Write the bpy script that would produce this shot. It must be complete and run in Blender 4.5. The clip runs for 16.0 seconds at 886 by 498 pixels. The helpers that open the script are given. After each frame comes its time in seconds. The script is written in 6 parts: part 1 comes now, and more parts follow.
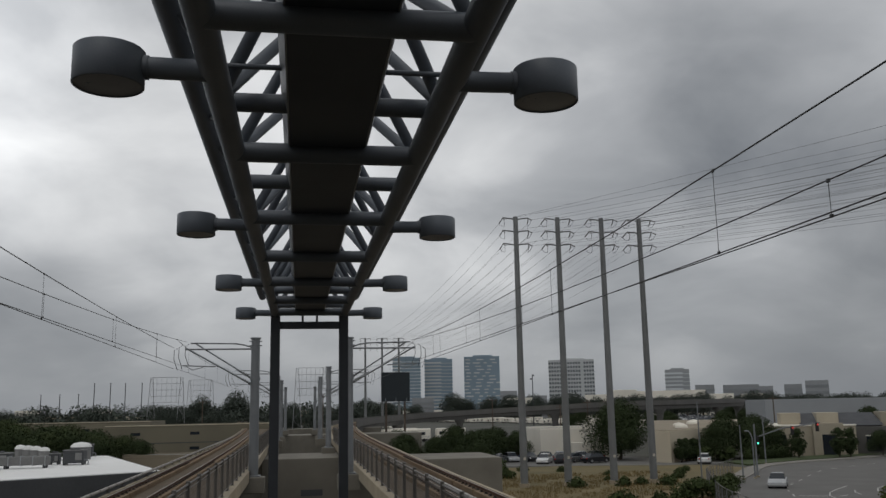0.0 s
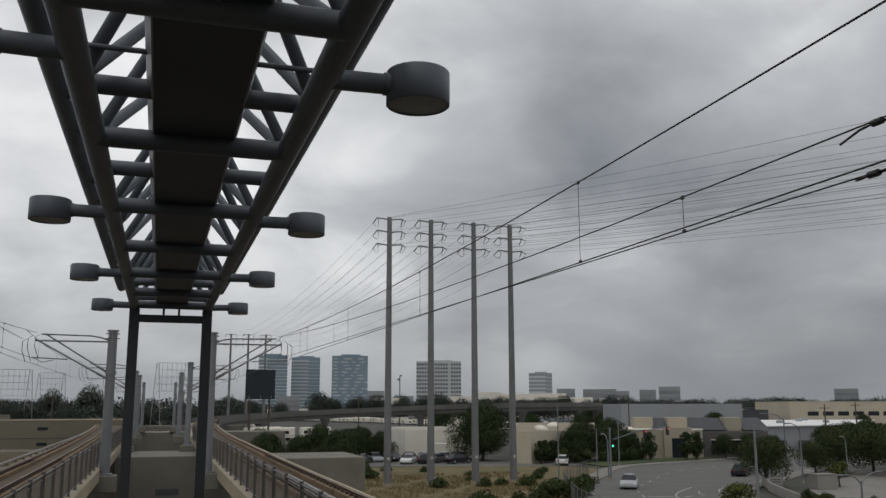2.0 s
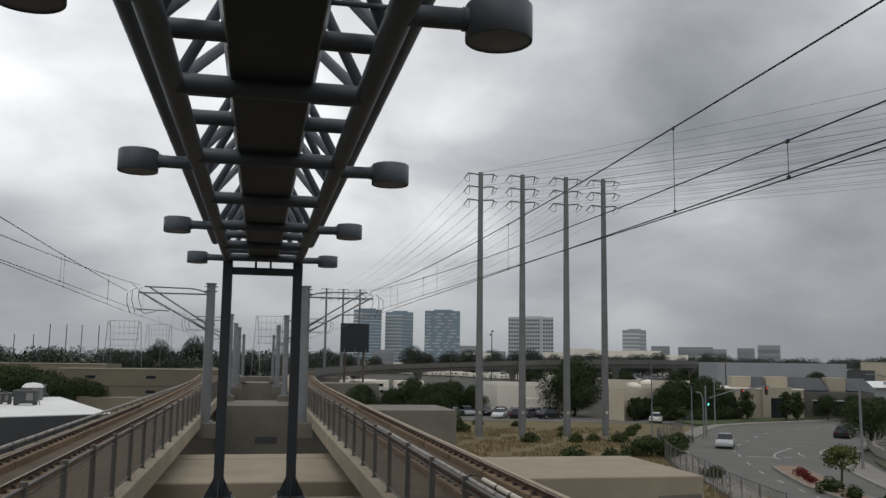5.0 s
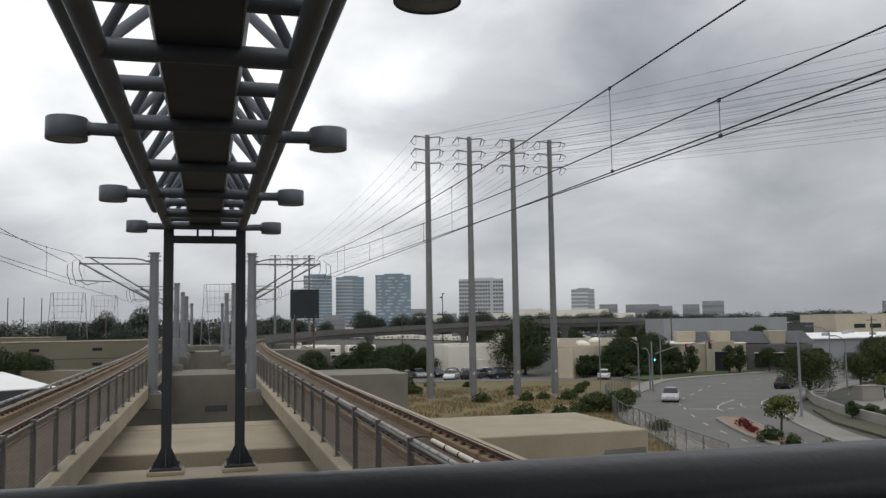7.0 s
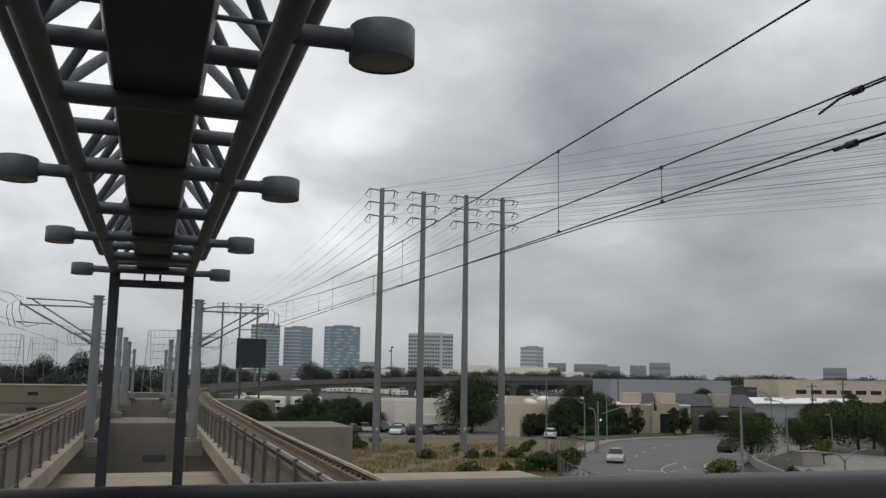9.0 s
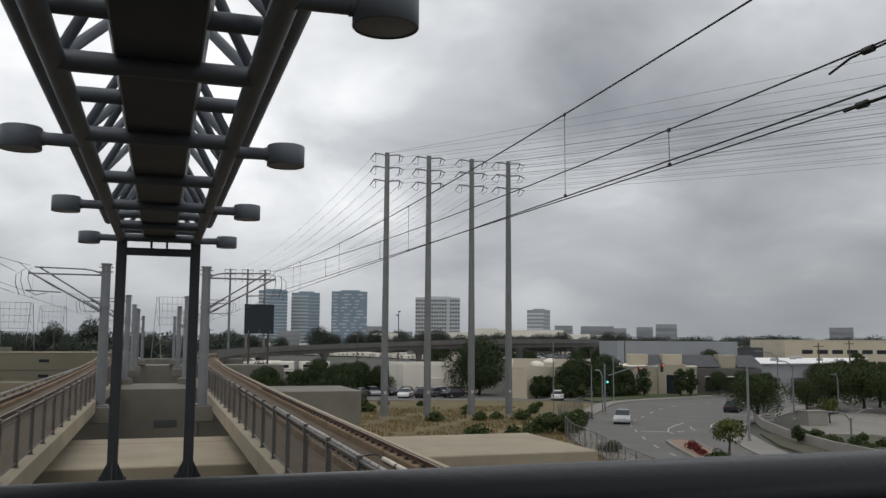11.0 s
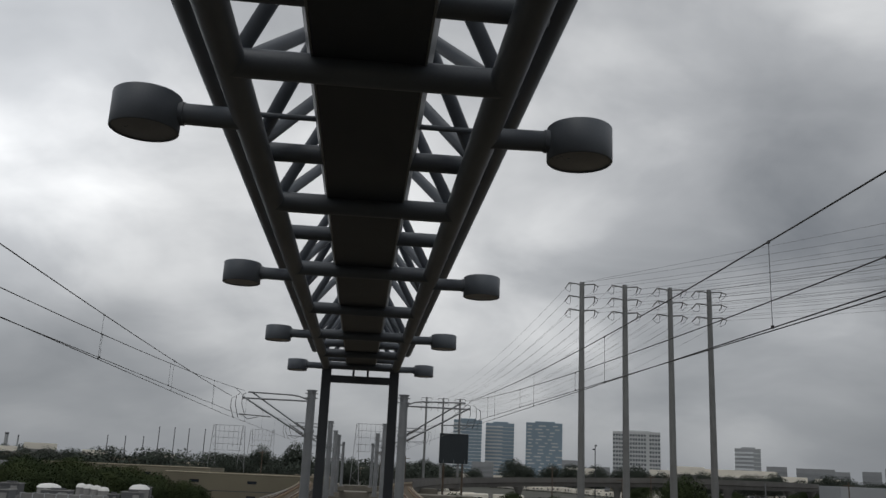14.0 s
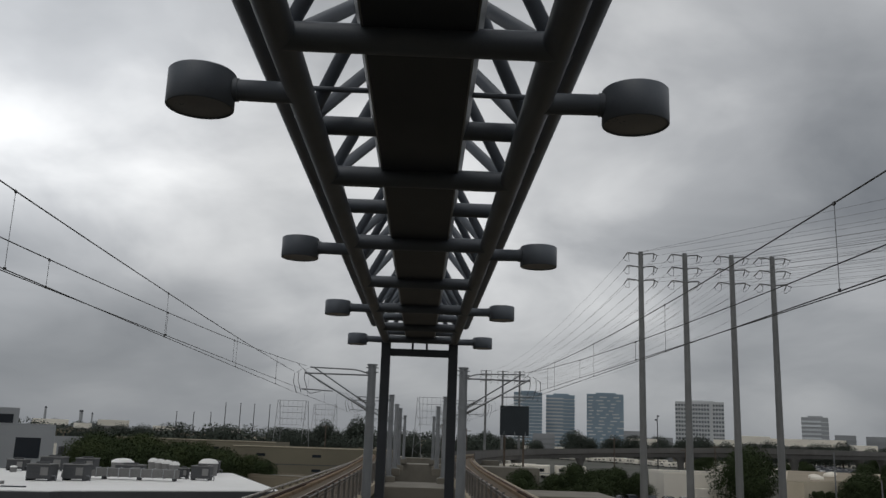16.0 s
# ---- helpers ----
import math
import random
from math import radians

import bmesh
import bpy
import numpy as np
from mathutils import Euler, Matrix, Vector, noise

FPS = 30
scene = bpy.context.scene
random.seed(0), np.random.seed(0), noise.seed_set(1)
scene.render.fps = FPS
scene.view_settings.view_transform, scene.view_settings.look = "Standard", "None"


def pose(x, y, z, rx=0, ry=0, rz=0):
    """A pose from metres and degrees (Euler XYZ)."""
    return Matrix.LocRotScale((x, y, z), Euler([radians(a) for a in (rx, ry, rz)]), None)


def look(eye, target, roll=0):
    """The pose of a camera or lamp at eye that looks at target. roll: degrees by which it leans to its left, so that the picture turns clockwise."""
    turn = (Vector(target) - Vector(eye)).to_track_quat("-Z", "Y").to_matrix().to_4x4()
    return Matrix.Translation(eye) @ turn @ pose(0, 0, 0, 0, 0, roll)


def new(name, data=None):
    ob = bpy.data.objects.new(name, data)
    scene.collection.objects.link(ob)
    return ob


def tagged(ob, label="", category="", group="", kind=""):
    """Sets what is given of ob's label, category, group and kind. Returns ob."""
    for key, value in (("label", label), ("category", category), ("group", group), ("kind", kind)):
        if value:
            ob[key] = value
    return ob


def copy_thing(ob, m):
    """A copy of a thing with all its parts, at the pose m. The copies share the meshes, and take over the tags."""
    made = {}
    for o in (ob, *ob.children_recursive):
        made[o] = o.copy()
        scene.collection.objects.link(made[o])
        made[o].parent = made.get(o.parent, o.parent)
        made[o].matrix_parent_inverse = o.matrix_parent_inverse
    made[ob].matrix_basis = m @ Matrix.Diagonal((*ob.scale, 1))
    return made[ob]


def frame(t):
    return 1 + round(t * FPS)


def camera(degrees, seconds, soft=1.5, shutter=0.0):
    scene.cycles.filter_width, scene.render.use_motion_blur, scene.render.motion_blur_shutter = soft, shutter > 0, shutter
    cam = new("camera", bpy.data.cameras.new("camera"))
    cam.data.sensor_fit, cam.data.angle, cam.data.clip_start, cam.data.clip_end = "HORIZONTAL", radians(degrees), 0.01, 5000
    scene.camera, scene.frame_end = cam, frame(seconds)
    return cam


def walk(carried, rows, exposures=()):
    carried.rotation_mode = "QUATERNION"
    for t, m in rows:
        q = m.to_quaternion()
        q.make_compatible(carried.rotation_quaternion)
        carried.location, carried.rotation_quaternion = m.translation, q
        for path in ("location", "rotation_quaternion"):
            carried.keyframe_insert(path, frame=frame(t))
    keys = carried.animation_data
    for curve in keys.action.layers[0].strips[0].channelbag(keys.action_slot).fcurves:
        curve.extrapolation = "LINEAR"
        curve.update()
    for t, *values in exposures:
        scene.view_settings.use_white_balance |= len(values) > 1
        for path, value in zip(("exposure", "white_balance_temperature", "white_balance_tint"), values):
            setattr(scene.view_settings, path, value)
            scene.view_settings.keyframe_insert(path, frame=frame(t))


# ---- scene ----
cam = camera(53.8, 16.0, 1.45)

PATH = [
    (0, (-0.267, -0.823, 1.309), (0.054, 1.118, 1.665), -1.1),
    (0.5, (-0.249, -0.84, 1.304), (0.139, 1.09, 1.657), -0.9),
    (1, (-0.22, -0.847, 1.309), (0.286, 1.057, 1.654), -0.4),
    (1.5, (-0.203, -0.835, 1.31), (0.357, 1.055, 1.651), -0.2),
    (2, (-0.208, -0.852, 1.311), (0.394, 1.022, 1.664), -0.1),
    (2.5, (-0.18, -0.851, 1.321), (0.5, 0.994, 1.684), -0.0),
    (3, (-0.165, -0.859, 1.317), (0.538, 0.981, 1.666), -0.2),
    (3.5, (-0.179, -0.875, 1.288), (0.435, 1.001, 1.609), -1.3),
    (4, (-0.146, -0.778, 1.275), (0.345, 1.138, 1.572), -0.6),
    (4.2, (-0.089, -0.702, 1.278), (0.351, 1.228, 1.567), -0.2),
    (6.3, (0.028, -0.482, 1.293), (0.423, 1.472, 1.455), 1.3),
    (6.5, (0.052, -0.514, 1.299), (0.5, 1.429, 1.446), 0.6),
    (7, (0.109, -0.561, 1.287), (0.626, 1.363, 1.456), -0.8),
    (7.5, (0.134, -0.634, 1.278), (0.72, 1.259, 1.548), 0.9),
    (8, (0.134, -0.667, 1.282), (0.753, 1.211, 1.577), 0.3),
    (8.5, (0.142, -0.681, 1.269), (0.788, 1.186, 1.579), -0.1),
    (9, (0.117, -0.728, 1.272), (0.735, 1.152, 1.564), 0.9),
    (9.2, (0.103, -0.732, 1.274), (0.698, 1.158, 1.547), 1.0),
    (11.3, (0.118, -0.702, 1.297), (0.723, 1.194, 1.499), 0.2),
    (11.5, (0.113, -0.73, 1.29), (0.692, 1.174, 1.486), -0.1),
    (12, (0.139, -0.706, 1.274), (0.673, 1.206, 1.512), 0.2),
    (12.5, (0.131, -0.759, 1.277), (0.623, 1.139, 1.671), 2.3),
    (13, (0.139, -0.787, 1.293), (0.627, 1.079, 1.824), 3.1),
    (13.5, (0.129, -0.726, 1.32), (0.468, 1.172, 1.854), 3.3),
    (14, (0.11, -0.731, 1.308), (0.27, 1.201, 1.798), 2.6),
    (14.5, (0.107, -0.7, 1.295), (0.129, 1.253, 1.728), 1.9),
    (15, (0.106, -0.673, 1.277), (0.118, 1.29, 1.661), 1.7),
    (15.5, (0.11, -0.681, 1.275), (0.14, 1.278, 1.678), 1.8),
    (16, (0.116, -0.702, 1.274), (0.151, 1.252, 1.701), 2.0),
]
walk(cam, [(t, look(eye, target, roll)) for t, eye, target, roll in PATH], ((0,-0.15),(1,-0.1),(2,0.05),(3,0.12),(3.5,0.17),(4,0.2),(4.2,0.2),(6.3,0.14),(6.5,0.18),(7,0.54),(7.5,0.22),(8,0.27),(9.2,0.34),(11.3,0.38),(12,0.44),(12.5,0.4),(13,0.08),(13.5,-0.06),(14,-0.14),(14.5,-0.2),(16,-0.21)))

# ---- sky and sun ----
world = bpy.data.worlds.new("overcast_sky")
scene.world = world
world.use_nodes = True
wn, wl = world.node_tree.nodes, world.node_tree.links
wn.clear()
w_out = wn.new("ShaderNodeOutputWorld")
w_bg = wn.new("ShaderNodeBackground")
w_sky = wn.new("ShaderNodeTexSky")
w_sky.sky_type, w_sky.sun_disc = "NISHITA", False
w_sky.sun_elevation, w_sky.sun_rotation = radians(68), radians(-146)
w_sky.dust_density = 4.0
w_co = wn.new("ShaderNodeTexCoord")
w_sep = wn.new("ShaderNodeSeparateXYZ")
w_add = wn.new("ShaderNodeMath")
w_add.operation, w_add.inputs[1].default_value = "ADD", 0.42
w_abs = wn.new("ShaderNodeMath")
w_abs.operation = "ABSOLUTE"
w_div = wn.new("ShaderNodeVectorMath")
w_div.operation = "DIVIDE"
w_comb = wn.new("ShaderNodeCombineXYZ")
w_map = wn.new("ShaderNodeMapping")
w_map.inputs["Location"].default_value = (16.414, 16.028, -41.524)
w_big = wn.new("ShaderNodeTexNoise")
w_big.inputs["Scale"].default_value, w_big.inputs["Detail"].default_value = 1.224, 2.0
w_big.inputs["Roughness"].default_value = 0.4
w_small = wn.new("ShaderNodeTexNoise")
w_small.inputs["Scale"].default_value, w_small.inputs["Detail"].default_value = 3.4, 5.0
w_small.inputs["Roughness"].default_value, w_small.inputs["Distortion"].default_value = 0.5, 0.3
w_mix = wn.new("ShaderNodeMix")
w_mix.data_type, w_mix.inputs[0].default_value = "FLOAT", 0.3
w_ramp = wn.new("ShaderNodeValToRGB")
w_ramp.color_ramp.elements[0].position, w_ramp.color_ramp.elements[0].color = 0.31, (0.19, 0.205, 0.225, 1)
w_ramp.color_ramp.elements[1].position, w_ramp.color_ramp.elements[1].color = 0.64, (1.0, 1.01, 1.015, 1)
w_mid = w_ramp.color_ramp.elements.new(0.49)
w_mid.color = (0.50, 0.515, 0.535, 1)
w_blend = wn.new("ShaderNodeMix")
w_blend.data_type, w_blend.blend_type, w_blend.inputs[0].default_value = "RGBA", "MIX", 0.92
w_scale = wn.new("ShaderNodeVectorMath")
w_scale.operation, w_scale.inputs[3].default_value = "SCALE", 0.06
wl.new(w_co.outputs["Generated"], w_sep.inputs[0])
wl.new(w_sep.outputs[2], w_abs.inputs[0])
wl.new(w_abs.outputs[0], w_add.inputs[0])
for k in range(3):
    wl.new(w_add.outputs[0], w_comb.inputs[k])
wl.new(w_co.outputs["Generated"], w_div.inputs[0])
wl.new(w_comb.outputs[0], w_div.inputs[1])
wl.new(w_div.outputs[0], w_map.inputs[0])
wl.new(w_map.outputs[0], w_big.inputs["Vector"])
wl.new(w_map.outputs[0], w_small.inputs["Vector"])
wl.new(w_big.outputs["Fac"], w_mix.inputs[2])
wl.new(w_small.outputs["Fac"], w_mix.inputs[3])
wl.new(w_mix.outputs[0], w_ramp.inputs[0])
wl.new(w_sky.outputs[0], w_scale.inputs[0])
wl.new(w_scale.outputs[0], w_blend.inputs[6])
# thicker, greyer cloud towards the horizon
w_low = wn.new("ShaderNodeMapRange")
w_low.interpolation_type = "SMOOTHSTEP"
w_low.inputs[1].default_value, w_low.inputs[2].default_value = -0.02, 0.2
w_low.inputs[3].default_value, w_low.inputs[4].default_value = 0.9, 0.0
w_haze = wn.new("ShaderNodeMix")
w_haze.data_type = "RGBA"
w_haze.inputs[7].default_value = (0.265, 0.283, 0.305, 1)
wl.new(w_sep.outputs[2], w_low.inputs[0])
wl.new(w_low.outputs[0], w_haze.inputs[0])
wl.new(w_ramp.outputs[0], w_haze.inputs[6])
# the cloud is thinner up to one side, before the hidden sun, and thicker over the far city
w_last = w_haze.outputs[2]
for w_dir, w_from, w_to, w_gain in (((-0.52, 0.74, 0.42), 0.9, 1.0, 1.75), ((0.74, 0.67, 0.03), 0.92, 1.0, 0.84)):
    w_dot = wn.new("ShaderNodeVectorMath")
    w_dot.operation, w_dot.inputs[1].default_value = "DOT_PRODUCT", w_dir
    w_rng = wn.new("ShaderNodeMapRange")
    w_rng.interpolation_type = "SMOOTHSTEP"
    w_rng.inputs[1].default_value, w_rng.inputs[2].default_value = w_from, w_to
    w_rng.inputs[3].default_value, w_rng.inputs[4].default_value = 1.0, w_gain
    w_mul = wn.new("ShaderNodeVectorMath")
    w_mul.operation = "SCALE"
    wl.new(w_co.outputs["Generated"], w_dot.inputs[0])
    wl.new(w_dot.outputs["Value"], w_rng.inputs[0])
    wl.new(w_last, w_mul.inputs[0])
    wl.new(w_rng.outputs[0], w_mul.inputs[3])
    w_last = w_mul.outputs[0]
wl.new(w_last, w_blend.inputs[7])
wl.new(w_blend.outputs[2], w_bg.inputs["Color"])
w_bg.inputs["Strength"].default_value = 1.0
wl.new(w_bg.outputs[0], w_out.inputs[0])

sun = new("sun", bpy.data.lights.new("sun", "SUN"))
sun.data.energy, sun.data.angle, sun.data.color = 0.5, radians(30), (1.0, 0.97, 0.92)
sun.matrix_world = look((0, 0, 0), (0.2, 0.3, -0.9))


# ---- materials ----
def surf(name, base, other, scale=2.0, rough=0.8, metal=0.0, bump=0.15, fine=40.0, spread=0.5, ior=1.45):
    """A worn surface: two tones over large stains and fine grain, with relief."""
    m = bpy.data.materials.new(name)
    m.use_nodes = True
    n, l = m.node_tree.nodes, m.node_tree.links
    b = n["Principled BSDF"]
    co = n.new("ShaderNodeTexCoord")
    geo = n.new("ShaderNodeNewGeometry")
    info = n.new("ShaderNodeObjectInfo")
    big = n.new("ShaderNodeTexNoise")
    big.inputs["Scale"].default_value, big.inputs["Detail"].default_value = scale, 6.0
    small = n.new("ShaderNodeTexNoise")
    small.inputs["Scale"].default_value, small.inputs["Detail"].default_value = fine, 3.0
    mix = n.new("ShaderNodeMix")
    mix.data_type, mix.inputs[0].default_value = "FLOAT", 0.35
    ramp = n.new("ShaderNodeMapRange")
    ramp.inputs[1].default_value, ramp.inputs[2].default_value = 0.5 - spread * 0.4, 0.5 + spread * 0.4
    col = n.new("ShaderNodeMix")
    col.data_type = "RGBA"
    col.inputs[6].default_value, col.inputs[7].default_value = (*base, 1), (*other, 1)
    hue = n.new("ShaderNodeHueSaturation")
    val = n.new("ShaderNodeMapRange")
    val.inputs[3].default_value, val.inputs[4].default_value = 0.9, 1.1
    l.new(geo.outputs["Position"], big.inputs["Vector"])
    l.new(geo.outputs["Position"], small.inputs["Vector"])
    l.new(big.outputs["Fac"], mix.inputs[2])
    l.new(small.outputs["Fac"], mix.inputs[3])
    l.new(mix.outputs[0], ramp.inputs[0])
    l.new(ramp.outputs[0], col.inputs[0])
    l.new(info.outputs["Random"], val.inputs[0])
    l.new(val.outputs[0], hue.inputs["Value"])
    l.new(col.outputs[2], hue.inputs["Color"])
    l.new(hue.outputs[0], b.inputs["Base Color"])
    rr = n.new("ShaderNodeMapRange")
    rr.inputs[3].default_value, rr.inputs[4].default_value = max(rough - 0.1, 0.05), min(rough + 0.1, 1)
    l.new(mix.outputs[0], rr.inputs[0])
    l.new(rr.outputs[0], b.inputs["Roughness"])
    b.inputs["Metallic"].default_value = metal
    b.inputs["IOR"].default_value = ior
    if bump:
        bp = n.new("ShaderNodeBump")
        bp.inputs["Strength"].default_value, bp.inputs["Distance"].default_value = bump, 0.02
        l.new(small.outputs["Fac"], bp.inputs["Height"])
        l.new(bp.outputs[0], b.inputs["Normal"])
    return m


def leaf_mat(name, a, c):
    """Foliage: tone changes from leaf to leaf and from clump to clump."""
    m = bpy.data.materials.new(name)
    m.use_nodes = True
    n, l = m.node_tree.nodes, m.node_tree.links
    b = n["Principled BSDF"]
    geo = n.new("ShaderNodeNewGeometry")
    big = n.new("ShaderNodeTexNoise")
    big.inputs["Scale"].default_value = 0.7
    mid = n.new("ShaderNodeMath")
    mid.operation = "MULTIPLY_ADD"
    mid.inputs[1].default_value, mid.inputs[2].default_value = 0.34, 0.0
    add = n.new("ShaderNodeMath")
    add.operation = "MULTIPLY_ADD"
    add.inputs[1].default_value = 0.75
    col = n.new("ShaderNodeMix")
    col.data_type = "RGBA"
    col.inputs[6].default_value, col.inputs[7].default_value = (*a, 1), (*c, 1)
    l.new(geo.outputs["Position"], big.inputs["Vector"])
    l.new(geo.outputs["Random Per Island"], mid.inputs[0])
    l.new(big.outputs["Fac"], add.inputs[0])
    l.new(mid.outputs[0], add.inputs[2])
    l.new(add.outputs[0], col.inputs[0])
    l.new(col.outputs[2], b.inputs["Base Color"])
    b.inputs["Roughness"].default_value = 0.9
    b.inputs["Specular IOR Level"].default_value = 0.15
    return m


STEEL = surf("dark_painted_steel", (0.112, 0.127, 0.148), (0.088, 0.101, 0.12), 1.5, 0.5, 0.0, 0.04, 60)
POST = surf("near_black_painted_steel", (0.036, 0.04, 0.046), (0.026, 0.029, 0.034), 1.5, 0.5, 0.0, 0.04, 60)
DUCT = surf("black_painted_sheet", (0.036, 0.043, 0.057), (0.028, 0.034, 0.046), 1.0, 0.55, 0.0, 0.03, 50)
DUCT_SIDE = surf("grey_galvanised_sheet", (0.24, 0.25, 0.26), (0.18, 0.19, 0.2), 2.0, 0.45, 0.3, 0.05, 50)
LENS = surf("frosted_lamp_lens", (0.13, 0.15, 0.178), (0.1, 0.117, 0.14), 3.0, 0.3, 0.0, 0.0)
RAILING = surf("black_metal_rail", (0.013, 0.0145, 0.018), (0.009, 0.01, 0.0125), 3.0, 0.32, 0.0, 0.03, 80, 0.5, 1.36)
GALV = surf("galvanised_pole", (0.24, 0.25, 0.26), (0.17, 0.18, 0.19), 1.2, 0.5, 0.4, 0.06, 50)
GALV_FENCE = surf("galvanised_fence", (0.15, 0.14, 0.128), (0.09, 0.082, 0.073), 2.0, 0.5, 0.4, 0.05, 60)
WEATHERED = surf("weathered_steel_pole", (0.21, 0.215, 0.215), (0.14, 0.145, 0.145), 0.5, 0.6, 0.3, 0.08, 20)
CONC = surf("pale_concrete", (0.375, 0.318, 0.228), (0.275, 0.235, 0.172), 0.6, 0.9, 0.0, 0.2, 25)
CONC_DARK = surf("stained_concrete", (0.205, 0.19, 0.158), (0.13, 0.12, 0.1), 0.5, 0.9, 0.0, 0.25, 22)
# Darker concrete: the shade between the guideways is put into the colour.
CONC_SHADE = surf("shade_dark_concrete", (0.128, 0.120, 0.104), (0.080, 0.076, 0.068), 0.7, 0.9, 0.0, 0.2, 22)
BED = surf("rusty_trackbed", (0.12, 0.088, 0.055), (0.062, 0.046, 0.03), 1.2, 0.95, 0.0, 0.4, 30)
RUST = surf("rusty_rail_steel", (0.12, 0.06, 0.032), (0.065, 0.034, 0.02), 3.0, 0.8, 0.2, 0.2, 60)
RAILHEAD = surf("worn_rail_head", (0.3, 0.27, 0.24), (0.2, 0.16, 0.13), 2.0, 0.35, 0.8, 0.05, 60)
CLIP = surf("dark_fastener", (0.05, 0.038, 0.03), (0.03, 0.024, 0.02), 5.0, 0.8, 0.2, 0.2, 60)
PIPE_GREY = surf("weathered_grey_conduit", (0.33, 0.315, 0.29), (0.23, 0.215, 0.195), 2.5, 0.6, 0.0, 0.05, 40)
PIPE_GREY_LIGHT = surf("pale_grey_sleeve", (0.46, 0.44, 0.41), (0.3, 0.285, 0.265), 2.5, 0.6, 0.0, 0.05, 40)
PIPE_WHITE = surf("white_conduit", (0.62, 0.58, 0.5), (0.48, 0.43, 0.36), 2.5, 0.6, 0.0, 0.05, 40)
WIRE = surf("bronze_wire", (0.045, 0.043, 0.042), (0.03, 0.03, 0.03), 4.0, 0.5, 0.5, 0.0)
WIRE_FAR = surf("aluminium_wire", (0.26, 0.265, 0.27), (0.2, 0.205, 0.21), 1.0, 0.5, 0.4, 0.0)
INSUL = surf("grey_insulator", (0.12, 0.11, 0.1), (0.08, 0.075, 0.07), 8.0, 0.4, 0.0, 0.0)
ASPHALT = surf("worn_asphalt", (0.165, 0.16, 0.15), (0.125, 0.121, 0.114), 0.25, 0.9, 0.0, 0.2, 12)
LINE = surf("road_paint", (0.480, 0.472, 0.448), (0.320, 0.312, 0.296), 1.5, 0.8, 0.0, 0.1, 20)
KERB = surf("kerb_concrete", (0.288, 0.272, 0.248), (0.216, 0.204, 0.184), 0.6, 0.9, 0.0, 0.2, 15)
PAVE = surf("pavement_concrete", (0.272, 0.256, 0.228), (0.200, 0.188, 0.168), 0.3, 0.9, 0.0, 0.15, 12)
BRICKRED = surf("tan_median_paving", (0.272, 0.188, 0.136), (0.208, 0.144, 0.104), 0.8, 0.9, 0.0, 0.2, 10)
DIRT = surf("city_ground", (0.092, 0.088, 0.076), (0.040, 0.045, 0.032), 0.05, 0.95, 0.0, 0.2, 2)
STRAW = surf("dry_grass_ground", (0.19, 0.138, 0.062), (0.085, 0.08, 0.036), 0.16, 0.95, 0.0, 0.5, 6)
LAWN = surf("mown_lawn", (0.07, 0.095, 0.035), (0.05, 0.07, 0.028), 0.4, 0.95, 0.0, 0.4, 8)
LEAF = leaf_mat("green_leaves", (0.03, 0.045, 0.018), (0.08, 0.105, 0.04))
LEAF_DARK = leaf_mat("dark_leaves", (0.024, 0.035, 0.017), (0.06, 0.082, 0.034))
LEAF_LIGHT = leaf_mat("yellow_green_leaves", (0.05, 0.062, 0.018), (0.13, 0.145, 0.045))
# Far foliage: the grey of distance haze is mixed into the leaf colour.
LEAF_FAR = leaf_mat("hazed_leaves", (0.042, 0.052, 0.044), (0.08, 0.094, 0.076))
LEAF_RED = leaf_mat("red_leaves", (0.1, 0.018, 0.018), (0.2, 0.04, 0.035))
BLADE = leaf_mat("straw_blades", (0.11, 0.088, 0.04), (0.24, 0.175, 0.08))
BARK = surf("grey_bark", (0.09, 0.075, 0.06), (0.05, 0.042, 0.034), 2.0, 0.95, 0.0, 0.4, 25)
CREAM = surf("cream_stucco", (0.6, 0.53, 0.41), (0.5, 0.44, 0.335), 0.25, 0.9, 0.0, 0.15, 10)
HALL = surf("beige_stucco", (0.42, 0.375, 0.29), (0.34, 0.3, 0.23), 0.25, 0.9, 0.0, 0.15, 10)
WHITE = surf("white_stucco", (0.8, 0.76, 0.67), (0.7, 0.66, 0.58), 0.2, 0.9, 0.0, 0.12, 10)
TAN = surf("tan_stucco", (0.3, 0.255, 0.185), (0.235, 0.2, 0.145), 0.15, 0.9, 0.0, 0.15, 8)
OLIVE = surf("olive_beige_stucco", (0.216, 0.196, 0.140), (0.168, 0.152, 0.112), 0.15, 0.9, 0.0, 0.15, 8)
GREY = surf("grey_panel", (0.33, 0.345, 0.355), (0.28, 0.29, 0.3), 0.15, 0.8, 0.0, 0.1, 8)
GREY_DARK = surf("dark_grey_wall", (0.080, 0.084, 0.088), (0.060, 0.062, 0.066), 0.3, 0.85, 0.0, 0.1, 8)
ROOFWHITE = surf("white_roof_membrane", (0.8, 0.8, 0.79), (0.68, 0.68, 0.66), 0.15, 0.7, 0.0, 0.05, 6)
ROOFGREY = surf("grey_roofing", (0.22, 0.22, 0.215), (0.15, 0.15, 0.148), 0.2, 0.9, 0.0, 0.1, 6)
ROOFDARK = surf("dark_shingles", (0.085, 0.088, 0.095), (0.06, 0.062, 0.068), 0.5, 0.85, 0.0, 0.2, 8)
GLASS = surf("dark_window_glass", (0.028, 0.033, 0.04), (0.02, 0.024, 0.03), 0.2, 0.12, 0.0, 0.0)
